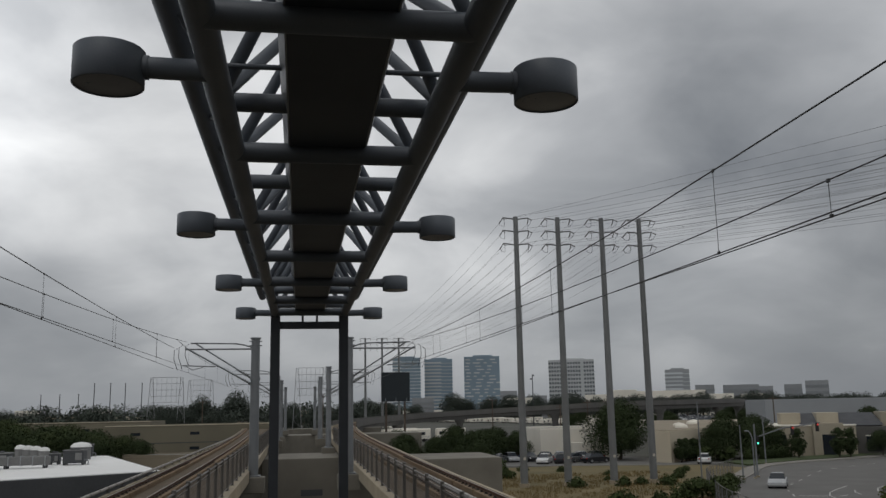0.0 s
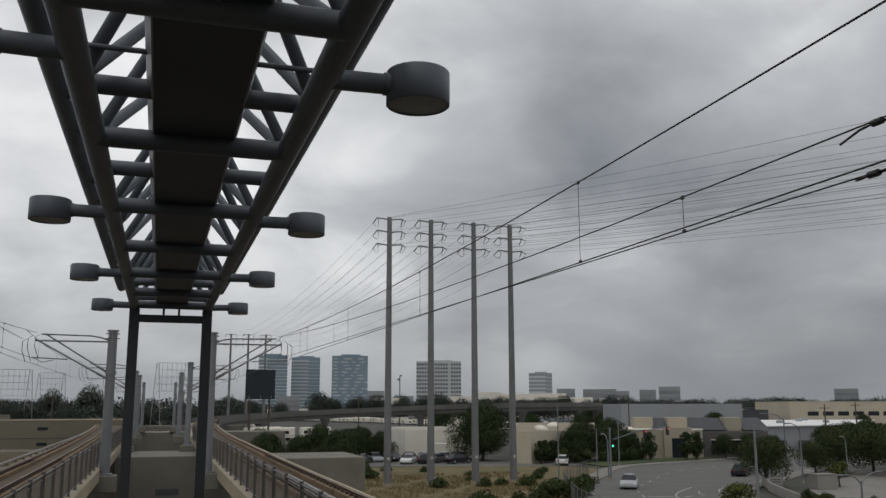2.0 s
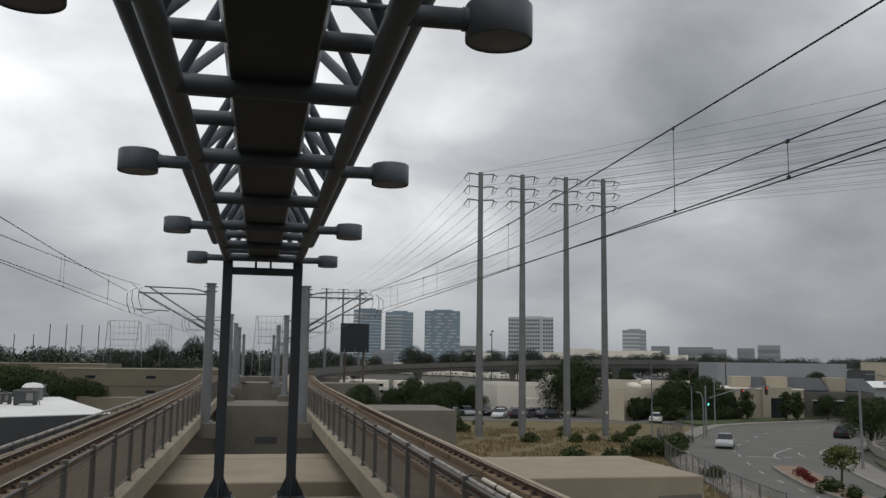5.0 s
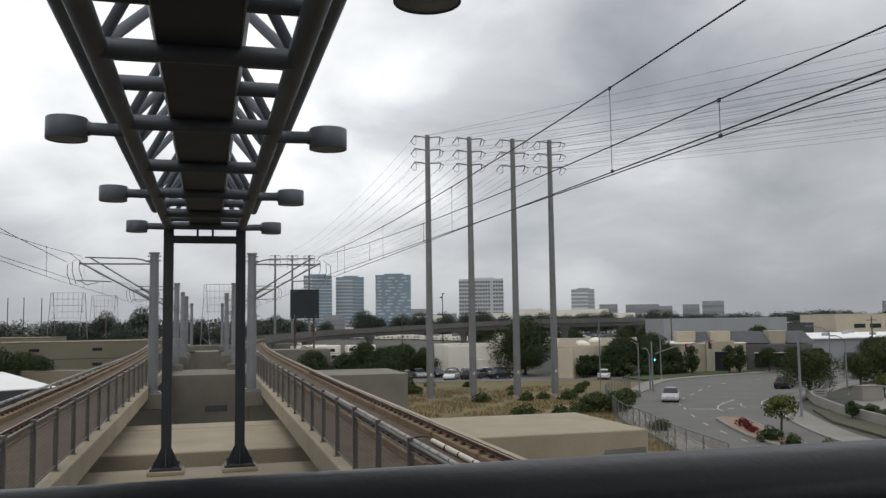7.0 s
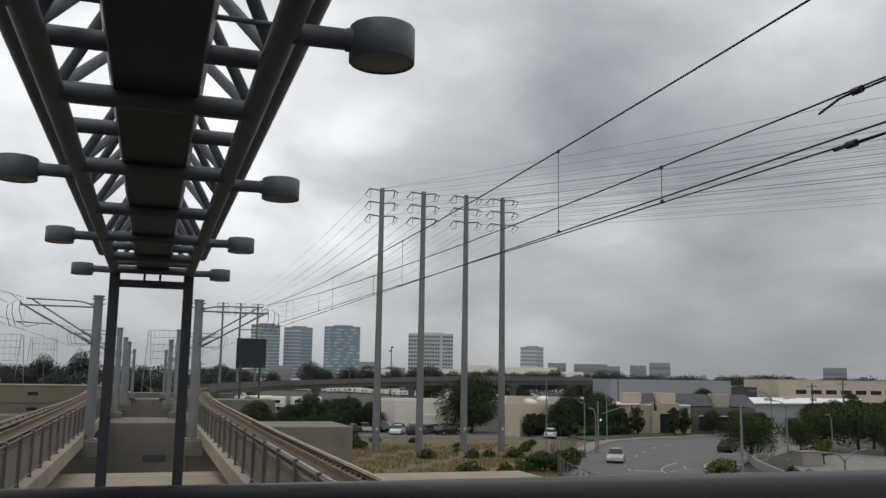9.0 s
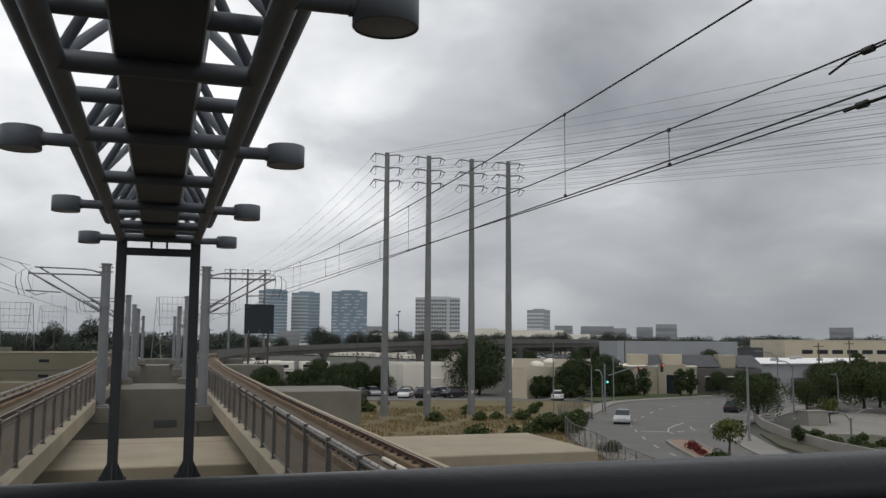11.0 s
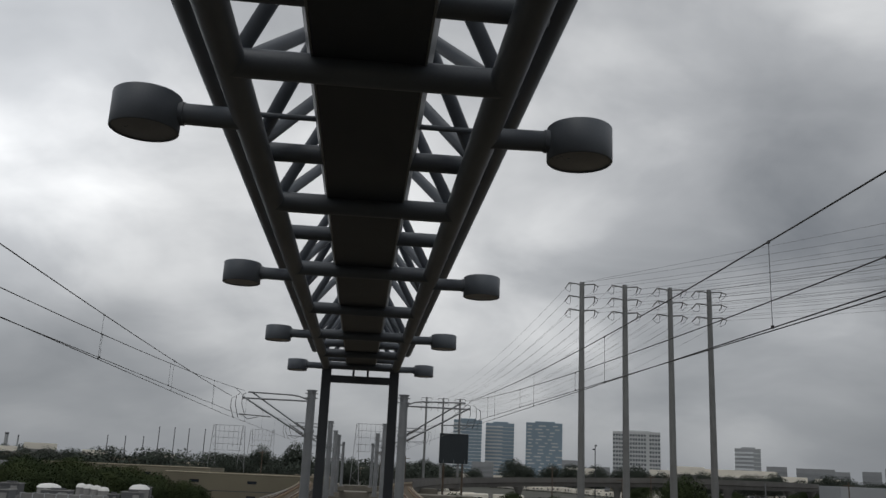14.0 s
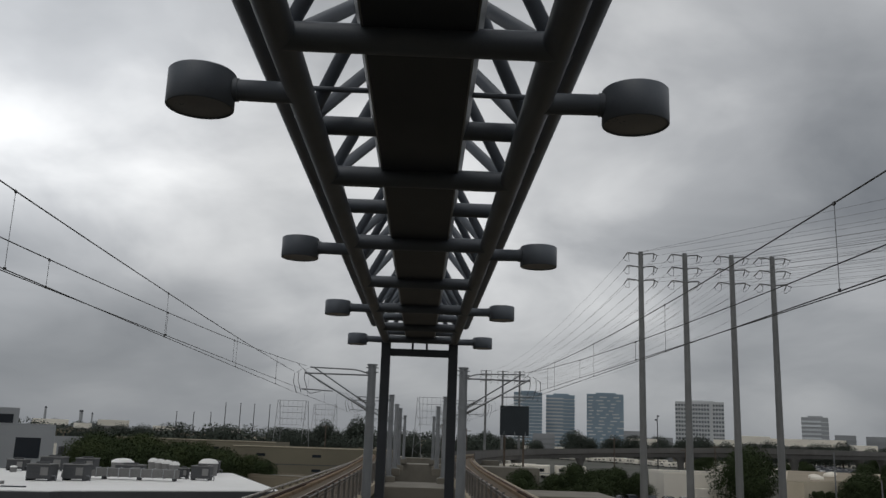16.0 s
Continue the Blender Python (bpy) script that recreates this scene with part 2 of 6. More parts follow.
PLINTH = surf("dusty_plinth_concrete", (0.225, 0.155, 0.09), (0.125, 0.085, 0.05), 0.9, 0.95, 0.0, 0.3, 25)
# Grey darkened for the shade on the viaduct; also serves the hall's wing.
VIADUCT = surf("shaded_viaduct_concrete", (0.14, 0.135, 0.128), (0.095, 0.092, 0.087), 0.3, 0.9, 0.0, 0.15, 10)
LEAF_STREET = leaf_mat("olive_dark_leaves", (0.03, 0.043, 0.018), (0.072, 0.092, 0.038))
# Skyline tones are paled: distance haze is mixed into these tower colours.
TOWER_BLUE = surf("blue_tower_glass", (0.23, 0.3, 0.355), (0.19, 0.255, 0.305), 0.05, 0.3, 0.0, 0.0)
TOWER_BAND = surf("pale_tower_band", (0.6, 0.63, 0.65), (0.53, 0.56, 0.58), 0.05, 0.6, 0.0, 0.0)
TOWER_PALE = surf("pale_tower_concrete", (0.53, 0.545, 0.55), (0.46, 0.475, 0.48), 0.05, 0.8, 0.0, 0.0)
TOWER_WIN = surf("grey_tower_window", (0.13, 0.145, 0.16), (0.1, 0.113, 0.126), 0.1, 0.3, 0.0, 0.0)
TOWER_GLAZE = surf("hazed_tower_glazing", (0.27, 0.282, 0.294), (0.22, 0.232, 0.244), 0.1, 0.4, 0.0, 0.0)
HAZE_GREY = surf("hazed_grey_cladding", (0.36, 0.375, 0.385), (0.31, 0.325, 0.335), 0.05, 0.8, 0.0, 0.0)
BOARD = surf("black_board_back", (0.018, 0.026, 0.032), (0.013, 0.019, 0.024), 0.3, 0.5, 0.0, 0.0)
LATTICE = surf("galvanised_lattice", (0.3, 0.305, 0.31), (0.25, 0.255, 0.26), 0.3, 0.6, 0.3, 0.0)
WOODPOLE = surf("timber_pole", (0.13, 0.1, 0.075), (0.08, 0.062, 0.048), 1.0, 0.9, 0.0, 0.2, 20)
TYRE = surf("tyre_rubber", (0.02, 0.02, 0.02), (0.014, 0.014, 0.014), 4.0, 0.85, 0.0, 0.05)
RIM = surf("alloy_rim", (0.4, 0.4, 0.41), (0.3, 0.3, 0.31), 3.0, 0.35, 0.8, 0.0)
CAR_PAINT = {k: surf(k + "_car_paint", c, tuple(v * 0.85 for v in c), 0.5, 0.25, 0.2, 0.0) for k, c in
             {"silver": (0.42, 0.43, 0.44), "white": (0.7, 0.7, 0.69), "black": (0.025, 0.026, 0.03), "red": (0.22, 0.03, 0.03), "grey": (0.12, 0.125, 0.13), "blue": (0.05, 0.08, 0.16)}.items()}
NAVY = surf("navy_cloth", (0.03, 0.03, 0.11), (0.022, 0.022, 0.08), 3.0, 0.7, 0.0, 0.05)
LAMP_WHITE = surf("headlamp_plastic", (0.7, 0.7, 0.7), (0.6, 0.6, 0.6), 4.0, 0.2, 0.0, 0.0)
LAMP_RED = surf("tail_lamp_plastic", (0.3, 0.02, 0.02), (0.25, 0.015, 0.015), 4.0, 0.25, 0.0, 0.0)
TRAFFIC = surf("black_signal_housing", (0.02, 0.02, 0.018), (0.015, 0.015, 0.014), 4.0, 0.6, 0.0, 0.0)


def glow(name, colour, strength):
    m = bpy.data.materials.new(name)
    m.use_nodes = True
    b = m.node_tree.nodes["Principled BSDF"]
    b.inputs["Base Color"].default_value = (*colour, 1)
    b.inputs["Emission Color"].default_value = (*colour, 1)
    b.inputs["Emission Strength"].default_value = strength
    return m


GREEN_LIGHT = glow("lit_green_signal", (0.1, 0.8, 0.55), 1.6)
RED_LIGHT = glow("lit_red_signal", (0.7, 0.06, 0.05), 0.5)


# ---- mesh tools ----
class Geo:
    """Collects faces for one mesh."""

    def __init__(self):
        self.v, self.f, self.s = [], [], []

    def add(self, verts, faces, smooth=False):
        o = len(self.v)
        self.v += [tuple(p) for p in verts]
        self.f += [tuple(i + o for i in q) for q in faces]
        self.s += [smooth] * len(faces)
        return self

    def box(self, x0, x1, y0, y1, z0, z1, c=0.0, m=None):
        """A box, its edges chamfered by c."""
        if not c:
            p = [(x, y, z) for x in (x0, x1) for y in (y0, y1) for z in (z0, z1)]
            q = [(0, 1, 3, 2), (4, 6, 7, 5), (0, 4, 5, 1), (2, 3, 7, 6), (0, 2, 6, 4), (1, 5, 7, 3)]
        else:
            bm = bmesh.new()
            bmesh.ops.create_cube(bm, size=1.0)
            for w in bm.verts:
                w.co = ((x0 + x1) / 2 + w.co.x * (x1 - x0), (y0 + y1) / 2 + w.co.y * (y1 - y0), (z0 + z1) / 2 + w.co.z * (z1 - z0))
            bmesh.ops.bevel(bm, geom=list(bm.edges), offset=c, segments=1, affect="EDGES", profile=0.5)
            bm.verts.index_update()
            p, q = [tuple(w.co) for w in bm.verts], [[w.index for w in g.verts] for g in bm.faces]
            bm.free()
        if m is not None:
            p = [m @ Vector(w) for w in p]
        return self.add(p, q)

    def tube(self, a, b, r0, r1=None, n=10, caps=True):
        """A round bar from a to b."""
        r1 = r0 if r1 is None else r1
        a, b = Vector(a), Vector(b)
        d = (b - a).normalized()
        u = d.cross(Vector((0, 0, 1)) if abs(d.z) < 0.9 else Vector((1, 0, 0))).normalized()
        w = d.cross(u)
        p = []
        for e, r in ((a, r0), (b, r1)):
            p += [e + (u * math.cos(k * math.tau / n) + w * math.sin(k * math.tau / n)) * r for k in range(n)]
        self.add(p, [(k, (k + 1) % n, n + (k + 1) % n, n + k) for k in range(n)], True)
        if caps:
            self.add(p[:n], [tuple(range(n))[::-1]])
            self.add(p[n:], [tuple(range(n))])
        return self

    def rope(self, pts, r, n=6):
        """A round bar along points."""
        pts = [Vector(p) for p in pts]
        rings = []
        for i, p in enumerate(pts):
            d = (pts[min(i + 1, len(pts) - 1)] - pts[max(i - 1, 0)]).normalized()
            u = d.cross(Vector((0, 0, 1)) if abs(d.z) < 0.95 else Vector((1, 0, 0))).normalized()
            w = d.cross(u)
            rings += [p + (u * math.cos(k * math.tau / n) + w * math.sin(k * math.tau / n)) * r for k in range(n)]
        q = [(i * n + k, i * n + (k + 1) % n, (i + 1) * n + (k + 1) % n, (i + 1) * n + k) for i in range(len(pts) - 1) for k in range(n)]
        return self.add(rings, q, True)

    def lathe(self, rows, n=24, centre=(0, 0)):
        """Rows of (radius, z) turned about the upright axis."""
        p = [(centre[0] + r * math.cos(k * math.tau / n), centre[1] + r * math.sin(k * math.tau / n), z) for r, z in rows for k in range(n)]
        q = [(i * n + k, i * n + (k + 1) % n, (i + 1) * n + (k + 1) % n, (i + 1) * n + k) for i in range(len(rows) - 1) for k in range(n)]
        self.add(p, q, True)
        return self

    def sweep(self, profile, path, close=True):
        """A profile of (across, up) carried along a plan path of (x, y, z); across is to the right of the way."""
        n, p = len(profile), []
        for i, c in enumerate(path):
            a, b = Vector(path[max(i - 1, 0)]), Vector(path[min(i + 1, len(path) - 1)])
            d = Vector((b.x - a.x, b.y - a.y, 0)).normalized()
            side = Vector((d.y, -d.x, 0))
            p += [Vector(c) + side * u + Vector((0, 0, h)) for u, h in profile]
        m = n if close else n - 1
        self.add(p, [(i * n + k, i * n + (k + 1) % n, (i + 1) * n + (k + 1) % n, (i + 1) * n + k) for i in range(len(path) - 1) for k in range(m)])
        if close:
            self.add(p[:n], [tuple(range(n))])
            self.add(p[-n:], [tuple(range(n))[::-1]])
        return self

    def sheet(self, pts, z0, z1):
        """A flat slab with the outline pts, from z0 up to z1."""
        n = len(pts)
        p = [(x, y, z) for z in (z0, z1) for x, y in pts]
        self.add(p, [tuple(range(n))[::-1], tuple(range(n, 2 * n))] + [(k, (k + 1) % n, n + (k + 1) % n, n + k) for k in range(n)])
        return self

    def data(self, name, mat):
        me = bpy.data.meshes.new(name)
        me.from_pydata(self.v, [], self.f)
        me.polygons.foreach_set("use_smooth", self.s)
        me.materials.append(mat)
        me.validate()
        bm = bmesh.new()
        bm.from_mesh(me)
        bmesh.ops.recalc_face_normals(bm, faces=bm.faces)
        bm.to_mesh(me)
        bm.free()
        return me

    def ob(self, name, mat, parent=None, label=""):
        o = new(name, self.data(name, mat))
        if parent is not None:
            o.parent = parent
        return tagged(o, label)


def thing(name, label, category, group="", at=(0, 0, 0)):
    o = new(name)
    o.empty_display_size = 0.2
    o.location = at
    return tagged(o, label, category, group)


def setting(ob, label, category):
    return tagged(ob, label, category, kind="structure")


def shared(name, me, parent, m=None):
    """Another piece on a mesh that is there already."""
    o = new(name, me)
    o.parent = parent
    if m is not None:
        o.matrix_basis = m
    return o


def place(x, y, z=0.0, turn=0.0, sx=1.0, sy=None, sz=None):
    return Matrix.LocRotScale((x, y, z), Euler((0, 0, radians(turn))), (sx, sx if sy is None else sy, sx if sz is None else sz))


# ---- ground, road, pavements ----
GZ = -7.6
g = Geo()
rads = [0, 60, 140, 300, 700, 1600, 4500]
pts = []
for r in rads[1:]:
    pts += [(r * math.cos(k * math.tau / 48), r * math.sin(k * math.tau / 48), GZ) for k in range(48)]
gf = [tuple(range(48))]
for i in range(len(rads) - 2):
    gf += [(i * 48 + k, i * 48 + (k + 1) % 48, (i + 1) * 48 + (k + 1) % 48, (i + 1) * 48 + k) for k in range(48)]
g.add(pts, gf)
setting(g.ob("ground", DIRT), "dusty mixed earth and asphalt city ground", "ground")


def smooth_line(ctrl, n=10):
    """A smooth line through the control points."""
    out = []
    c = [Vector(p) for p in ctrl]
    for i in range(len(c) - 1):
        p0, p1, p2, p3 = c[max(i - 1, 0)], c[i], c[i + 1], c[min(i + 2, len(c) - 1)]
        for k in range(n):
            t = k / n
            out.append(0.5 * (2 * p1 + (p2 - p0) * t + (2 * p0 - 5 * p1 + 4 * p2 - p3) * t * t + (3 * p1 - p0 - 3 * p2 + p3) * t ** 3))
    return out + [c[-1]]


def strip(left, right, z0, z1):
    """A slab between two lines with as many points each."""
    s = Geo()
    for i in range(len(left) - 1):
        s.sheet([tuple(left[i][:2]), tuple(right[i][:2]), tuple(right[i + 1][:2]), tuple(left[i + 1][:2])], z0, z1)
    return s


field = Geo().sheet([(-12, 34), (31, 34), (36, 68), (43.5, 88), (50, 98.5), (60, 113), (57, 121), (40, 127), (14, 125), (-8, 116)], GZ - 0.2, GZ + 0.05)
setting(field.ob("field", STRAW), "dry straw-coloured grass field under the power poles", "field")
LKERB = smooth_line([(29, 30), (32.4, 50), (34.8, 59), (37.6, 70), (43.5, 84.5), (46.5, 91), (53, 99.5), (63, 113), (72, 118.8), (80.5, 121.8), (89, 125.5), (120, 140), (180, 165)], 6)
RKERB = smooth_line([(41.5, 30), (43, 48), (43.8, 54), (47.2, 62.5), (51.5, 71), (55.5, 78), (61.6, 84.5), (69, 90), (78, 97), (88, 104), (98, 110), (130, 122), (190, 146)], 6)
setting(strip(LKERB, RKERB, GZ - 0.2, GZ + 0.04).ob("road", ASPHALT), "worn grey asphalt road curving through a junction", "road")
for nm, line, sg in (("kerb_1", LKERB, -1), ("kerb_2", RKERB, 1)):
    k = Geo().sweep([(0, -0.1), (0, 0.19), (0.18 * sg, 0.21), (0.18 * sg, -0.1)] if sg > 0 else [(-0.18, -0.1), (-0.18, 0.21), (0, 0.19), (0, -0.1)], [(p.x, p.y, GZ) for p in [Vector((*q[:2], 0)) for q in line]])
    setting(k.ob(nm, KERB), "pale concrete kerb along the road", "kerb")


def offset(line, d):
    out = []
    for i, p in enumerate(line):
        a, b = line[max(i - 1, 0)], line[min(i + 1, len(line) - 1)]
        t = (Vector(b) - Vector(a)).normalized()
        out.append((p[0] + t[1] * d, p[1] - t[0] * d))
    return out


setting(strip(offset(LKERB, -2.2), offset(LKERB, -0.18), GZ - 0.1, GZ + 0.17).ob("pavement_1", PAVE), "pale concrete pavement beside the road", "pavement")
setting(strip(offset(RKERB, 0.18), offset(RKERB, 2.6), GZ - 0.1, GZ + 0.17).ob("pavement_2", PAVE), "pale concrete pavement beside the road", "pavement")
yard = Geo().sheet([(58, 68), (66, 78.5), (76, 86), (90, 97), (118, 104), (120, 60), (70, 52)], GZ - 0.1, GZ + 0.12)
setting(yard.ob("forecourt", PAVE), "pale concrete forecourt with planting beside the road", "pavement")
bank = Geo().sheet([(46.8, 40), (46.8, 50), (51, 63), (56, 72), (66, 68), (64, 40)], GZ - 0.1, GZ + 0.2)
setting(bank.ob("planting_bed", surf("mulch_bed", (0.1, 0.09, 0.06), (0.06, 0.065, 0.04), 0.5, 0.95, 0.0, 0.5, 8)), "planting bed of low shrubs beside the pavement", "planting")
lawn = Geo().sheet([(62, 116.5), (72, 122), (84, 126), (96, 131), (92, 134), (76, 129), (62, 124)], GZ - 0.1, GZ + 0.22)
setting(lawn.ob("lawn", LAWN), "mown green lawn in front of the stucco building", "lawn")
# parking ground behind the poles
lot = Geo().sheet([(22, 130), (36, 127.6), (52, 122), (62, 122), (54, 148), (26, 150)], GZ - 0.1, GZ + 0.07)
setting(lot.ob("car_park", ASPHALT), "grey asphalt car park with parked cars", "car park")
# median island
med = [(43.6, 68.8), (44.8, 69.4), (46.0, 68.6), (44.0, 63.0), (41.4, 56.5), (39.6, 50), (38.4, 42), (37.2, 42), (37.8, 51), (39.4, 58), (41.6, 64)]
setting(Geo().sheet(med, GZ, GZ + 0.2).ob("median", BRICKRED), "tan paved median island with a pale kerb", "median")
mk = Geo().sweep([(-0.12, 0), (-0.12, 0.23), (0.12, 0.23), (0.12, 0)], [(x, y, GZ) for x, y in med + med[:1]])
setting(mk.ob("median_kerb", KERB), "pale kerb round the median island", "kerb")


def dash(pts, w, name="lane_line"):
    s = Geo()
    pts = [Vector((*p, 0)) for p in pts]
    a = offset([(p.x, p.y) for p in pts], -w / 2)
    b = offset([(p.x, p.y) for p in pts], w / 2)
    for i in range(len(pts) - 1):
        s.sheet([a[i], b[i], b[i + 1], a[i + 1]], GZ + 0.041, GZ + 0.047)
    return setting(s.ob(name, LINE), "worn white lane line painted on the asphalt", "road marking")


MIDL = [tuple((Vector(a[:2]) * 0.62 + Vector(b[:2]) * 0.38)) for a, b in zip(LKERB, RKERB)]
for i in range(2, len(MIDL) - 8, 3):
    dash(MIDL[i:i + 2], 0.14)
dash([(48.2, 75.0), (48.9, 77.0), (50.6, 79.6), (53.2, 82.4), (56.0, 85.0)], 0.14, "turn_line")
dash([(52.3, 77.2), (52.9, 79.0), (54.2, 81.0)], 0.14, "turn_line")
dash([(54.9, 77.0), (55.6, 79.4), (57.4, 82.0), (60.0, 84.4)], 0.14, "turn_line")
dash([(46.4, 78.0), (48.6, 76.8)], 0.22, "stop_line")
dash([(49.6, 76.4), (50.8, 77.0)], 0.2, "stop_line")

# ---- station platform under the camera ----
plat = Geo().box(-2.6, 2.6, -14, 0.55, -0.75, -0.35, 0.02)
setting(plat.ob("platform", CONC), "pale concrete platform end", "platform")
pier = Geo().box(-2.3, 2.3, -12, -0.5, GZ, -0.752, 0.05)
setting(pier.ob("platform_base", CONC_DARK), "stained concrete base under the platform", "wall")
# Unseen wall and slab, added to keep sky light from behind off the truss.
setting(Geo().box(-9, 9, -14.4, -14, GZ, 8.5).ob("wall_south", CONC_DARK), "plain stained concrete wall, unseen, added to block sky light", "wall")
setting(Geo().box(-9, 9, -14, -7.2, 8.1, 8.5).ob("ceiling", CONC_DARK), "plain concrete slab, unseen, added to block sky light", "ceiling")
rail_thing = thing("railing", "black metal guard railing across the platform end", "railing", at=(0, 0.2, -0.35))
rail_top = 1.165 + 0.35
g = Geo()
prof = [(0.05 * math.sin(k * math.tau / 28), -0.046 + 0.046 * math.cos(k * math.tau / 28)) for k in range(28)]
g.sweep(prof, [(-2.55, -0.02, rail_top), (3.2, -0.02, rail_top)])
g.s = [True] * len(g.s)
g.ob("top_rail", RAILING, rail_thing, "thick black top rail with a dull sheen")
for x in (-2.4, -0.9, 0.6, 2.1):
    Geo().box(x - 0.025, x + 0.025, -0.045, 0.005, 0.0, rail_top - 0.085, 0.004).ob("post", RAILING, rail_thing)
Geo().box(-2.5, 2.5, -0.04, 0.0, 0.1, 0.14, 0.004).ob("bottom_rail", RAILING, rail_thing)
pk = Geo().box(-0.008, 0.008, -0.028, -0.012, 0.14, rail_top - 0.085).data("picket", RAILING)
for i in range(38):
    shared("picket", pk, rail_thing, place(-2.3 + i * 0.122, 0))

# ---- overhead truss with its end posts ----
truss = thing("canopy_truss", "dark painted tubular steel truss on two end posts", "truss", at=(0, 24.1, -2.58))


def tpart(geo, name, mat, label=""):
    o = geo.ob(name, mat, truss, label)
    o.location = (0, -24.1, 2.58)
    return o


CHX, CHZ = 0.97, 4.0
for sx in (-1, 1):
    tpart(Geo().tube((sx * CHX, -7, CHZ), (sx * CHX, 24.1, CHZ), 0.115, n=20), "bottom_chord", STEEL)
    tpart(Geo().tube((sx * 1.3 - 0.02, -7, CHZ + 0.48), (sx * 1.3 - 0.02, 24.1, CHZ + 0.48), 0.115, n=18), "side_tube", STEEL)
    for k in range(-4, 13):
        y0, y1 = 1.8 * k + (0.9 if k % 2 else 0.0), 1.8 * k + (0.0 if k % 2 else 0.9) + 0.45
        tpart(Geo().tube((sx * CHX, y0, CHZ + 0.02), (sx * 1.26, y1, CHZ + 0.45), 0.03, n=8), "web_bar", STEEL)
for sx in (-1, 1):
    tpart(Geo().tube((sx * 0.22, -7, 5.26), (sx * 0.22, 24.1, 5.26), 0.1, n=16), "top_chord", STEEL)
rungs = [-4.65, -1.45, 1.75, 4.96, 8.25, 11.45, 14.65, 17.8, 21.0, 23.75]
for y in rungs:
    tpart(Geo().tube((-CHX, y, CHZ - 0.01), (CHX, y, CHZ - 0.01), 0.105, n=16), "cross_tube", STEEL)
for y in (4.2, 7.14, 10.05, 20.3, 23.3, 0.24):
    tpart(Geo().tube((-CHX, y, CHZ + 0.14), (CHX, y, CHZ + 0.14), 0.09, n=14), "tie_tube", STEEL)
for y in (6.4, 9.3, 15.8, 18.9):
    tpart(Geo().tube((-CHX, y, CHZ + 0.2), (CHX, y, CHZ + 0.2), 0.024, n=10), "conduit_rod", STEEL)
# braces rise from every second node, with a tighter pair in some bays
for yc, near, far in [(y + 0.08, 0.5, 1.4) for y in rungs] + [(y, 0.82, 1.0) for y in (0.22, 6.62, 13.0, 19.4)]:
    for sx in (-1, 1):
        for yb in (yc - near, yc + far):
            if -7 < yb < 24.1:
                tpart(Geo().tube((sx * CHX, yc, CHZ), (sx * 0.22, yb, 5.24), 0.06, n=12), "diagonal", STEEL)
tpart(Geo().sweep([(-0.385, 0.0), (-0.445, 0.2), (0.445, 0.2), (0.385, 0.0)], [(0, -7, 4.04), (0, 23.7, 4.04)]), "cable_tray", DUCT, "wide black sheet-metal cable tray")
for sx in (-1, 1):
    tpart(Geo().sweep([(sx * 0.389, 0.0), (sx * 0.449, 0.2), (sx * 0.465, 0.2), (sx * 0.405, 0.0)], [(0, -7, 4.04), (0, 23.7, 4.04)]), "tray_side", DUCT_SIDE, "pale galvanised side of the cable tray")
for sx in (-1, 1):
    tpart(Geo().box(sx * 0.95 - 0.13, sx * 0.95 + 0.13, 23.97, 24.23, -2.46, 4.06, 0.015), "post", POST, "dark square steel post")
    base = Geo().box(sx * 0.95 - 0.4, sx * 0.95 + 0.4, 23.74, 24.46, -2.47, -2.41, 0.008)
    tpart(base, "base_plate", POST)
    for a in (0, 90, 180, 270):
        m = Matrix.Translation((sx * 0.95, 24.1, -2.41)) @ Matrix.Rotation(radians(a), 4, "Z")
        gs = Geo().add([m @ Vector(p) for p in [(0.13, -0.012, 0), (0.34, -0.012, 0), (0.34, -0.012, 0.04), (0.13, -0.012, 0.5), (0.13, 0.012, 0), (0.34, 0.012, 0), (0.34, 0.012, 0.04), (0.13, 0.012, 0.5)]],
                       [(0, 1, 2, 3), (7, 6, 5, 4), (0, 4, 5, 1), (1, 5, 6, 2), (2, 6, 7, 3), (3, 7, 4, 0)])
        tpart(gs, "gusset", POST)
    for ax in (-0.32, 0.32):
        for ay in (-0.28, 0.28):
            tpart(Geo().tube((sx * 0.95 + ax, 24.1 + ay, -2.42), (sx * 0.95 + ax, 24.1 + ay, -2.31), 0.025, n=8), "anchor_bolt", POST)
    Geo().box(sx * 0.95 - 0.46, sx * 0.95 + 0.46, 23.66, 24.5, -2.582, -2.47, 0.02).ob("post_plinth", CONC)
for o in [o for o in scene.objects if o.name.startswith("post_plinth")]:
    setting(o, "low concrete plinth under a steel post", "plinth")
tpart(Geo().box(-0.85, 0.85, 24.02, 24.18, 3.55, 3.75, 0.01), "portal_beam", POST)
for x in (-0.2, 0.2):
    tpart(Geo().box(x - 0.03, x + 0.03, 24.05, 24.15, 3.74, 3.95, 0.005), "hanger", POST)

# ---- drum lamps on the truss ----
lamp = thing("drum_lamp", "dark cylindrical drum lamp on a short tube arm off the truss", "lamp", "drum lamps along the truss", (CHX, 6, 4))
R = 0.272
Geo().lathe([(0.0, 0.13), (R - 0.012, 0.13), (R, 0.118), (R, -0.165), (R - 0.008, -0.172), (R - 0.02, -0.172), (R - 0.02, -0.15)], 36, (0.80, 0)).ob("drum", STEEL, lamp)
Geo().lathe([(R - 0.019, -0.162), (0.1, -0.167), (0.0, -0.168)], 36, (0.80, 0)).ob("lens", LENS, lamp, "dull frosted lens")
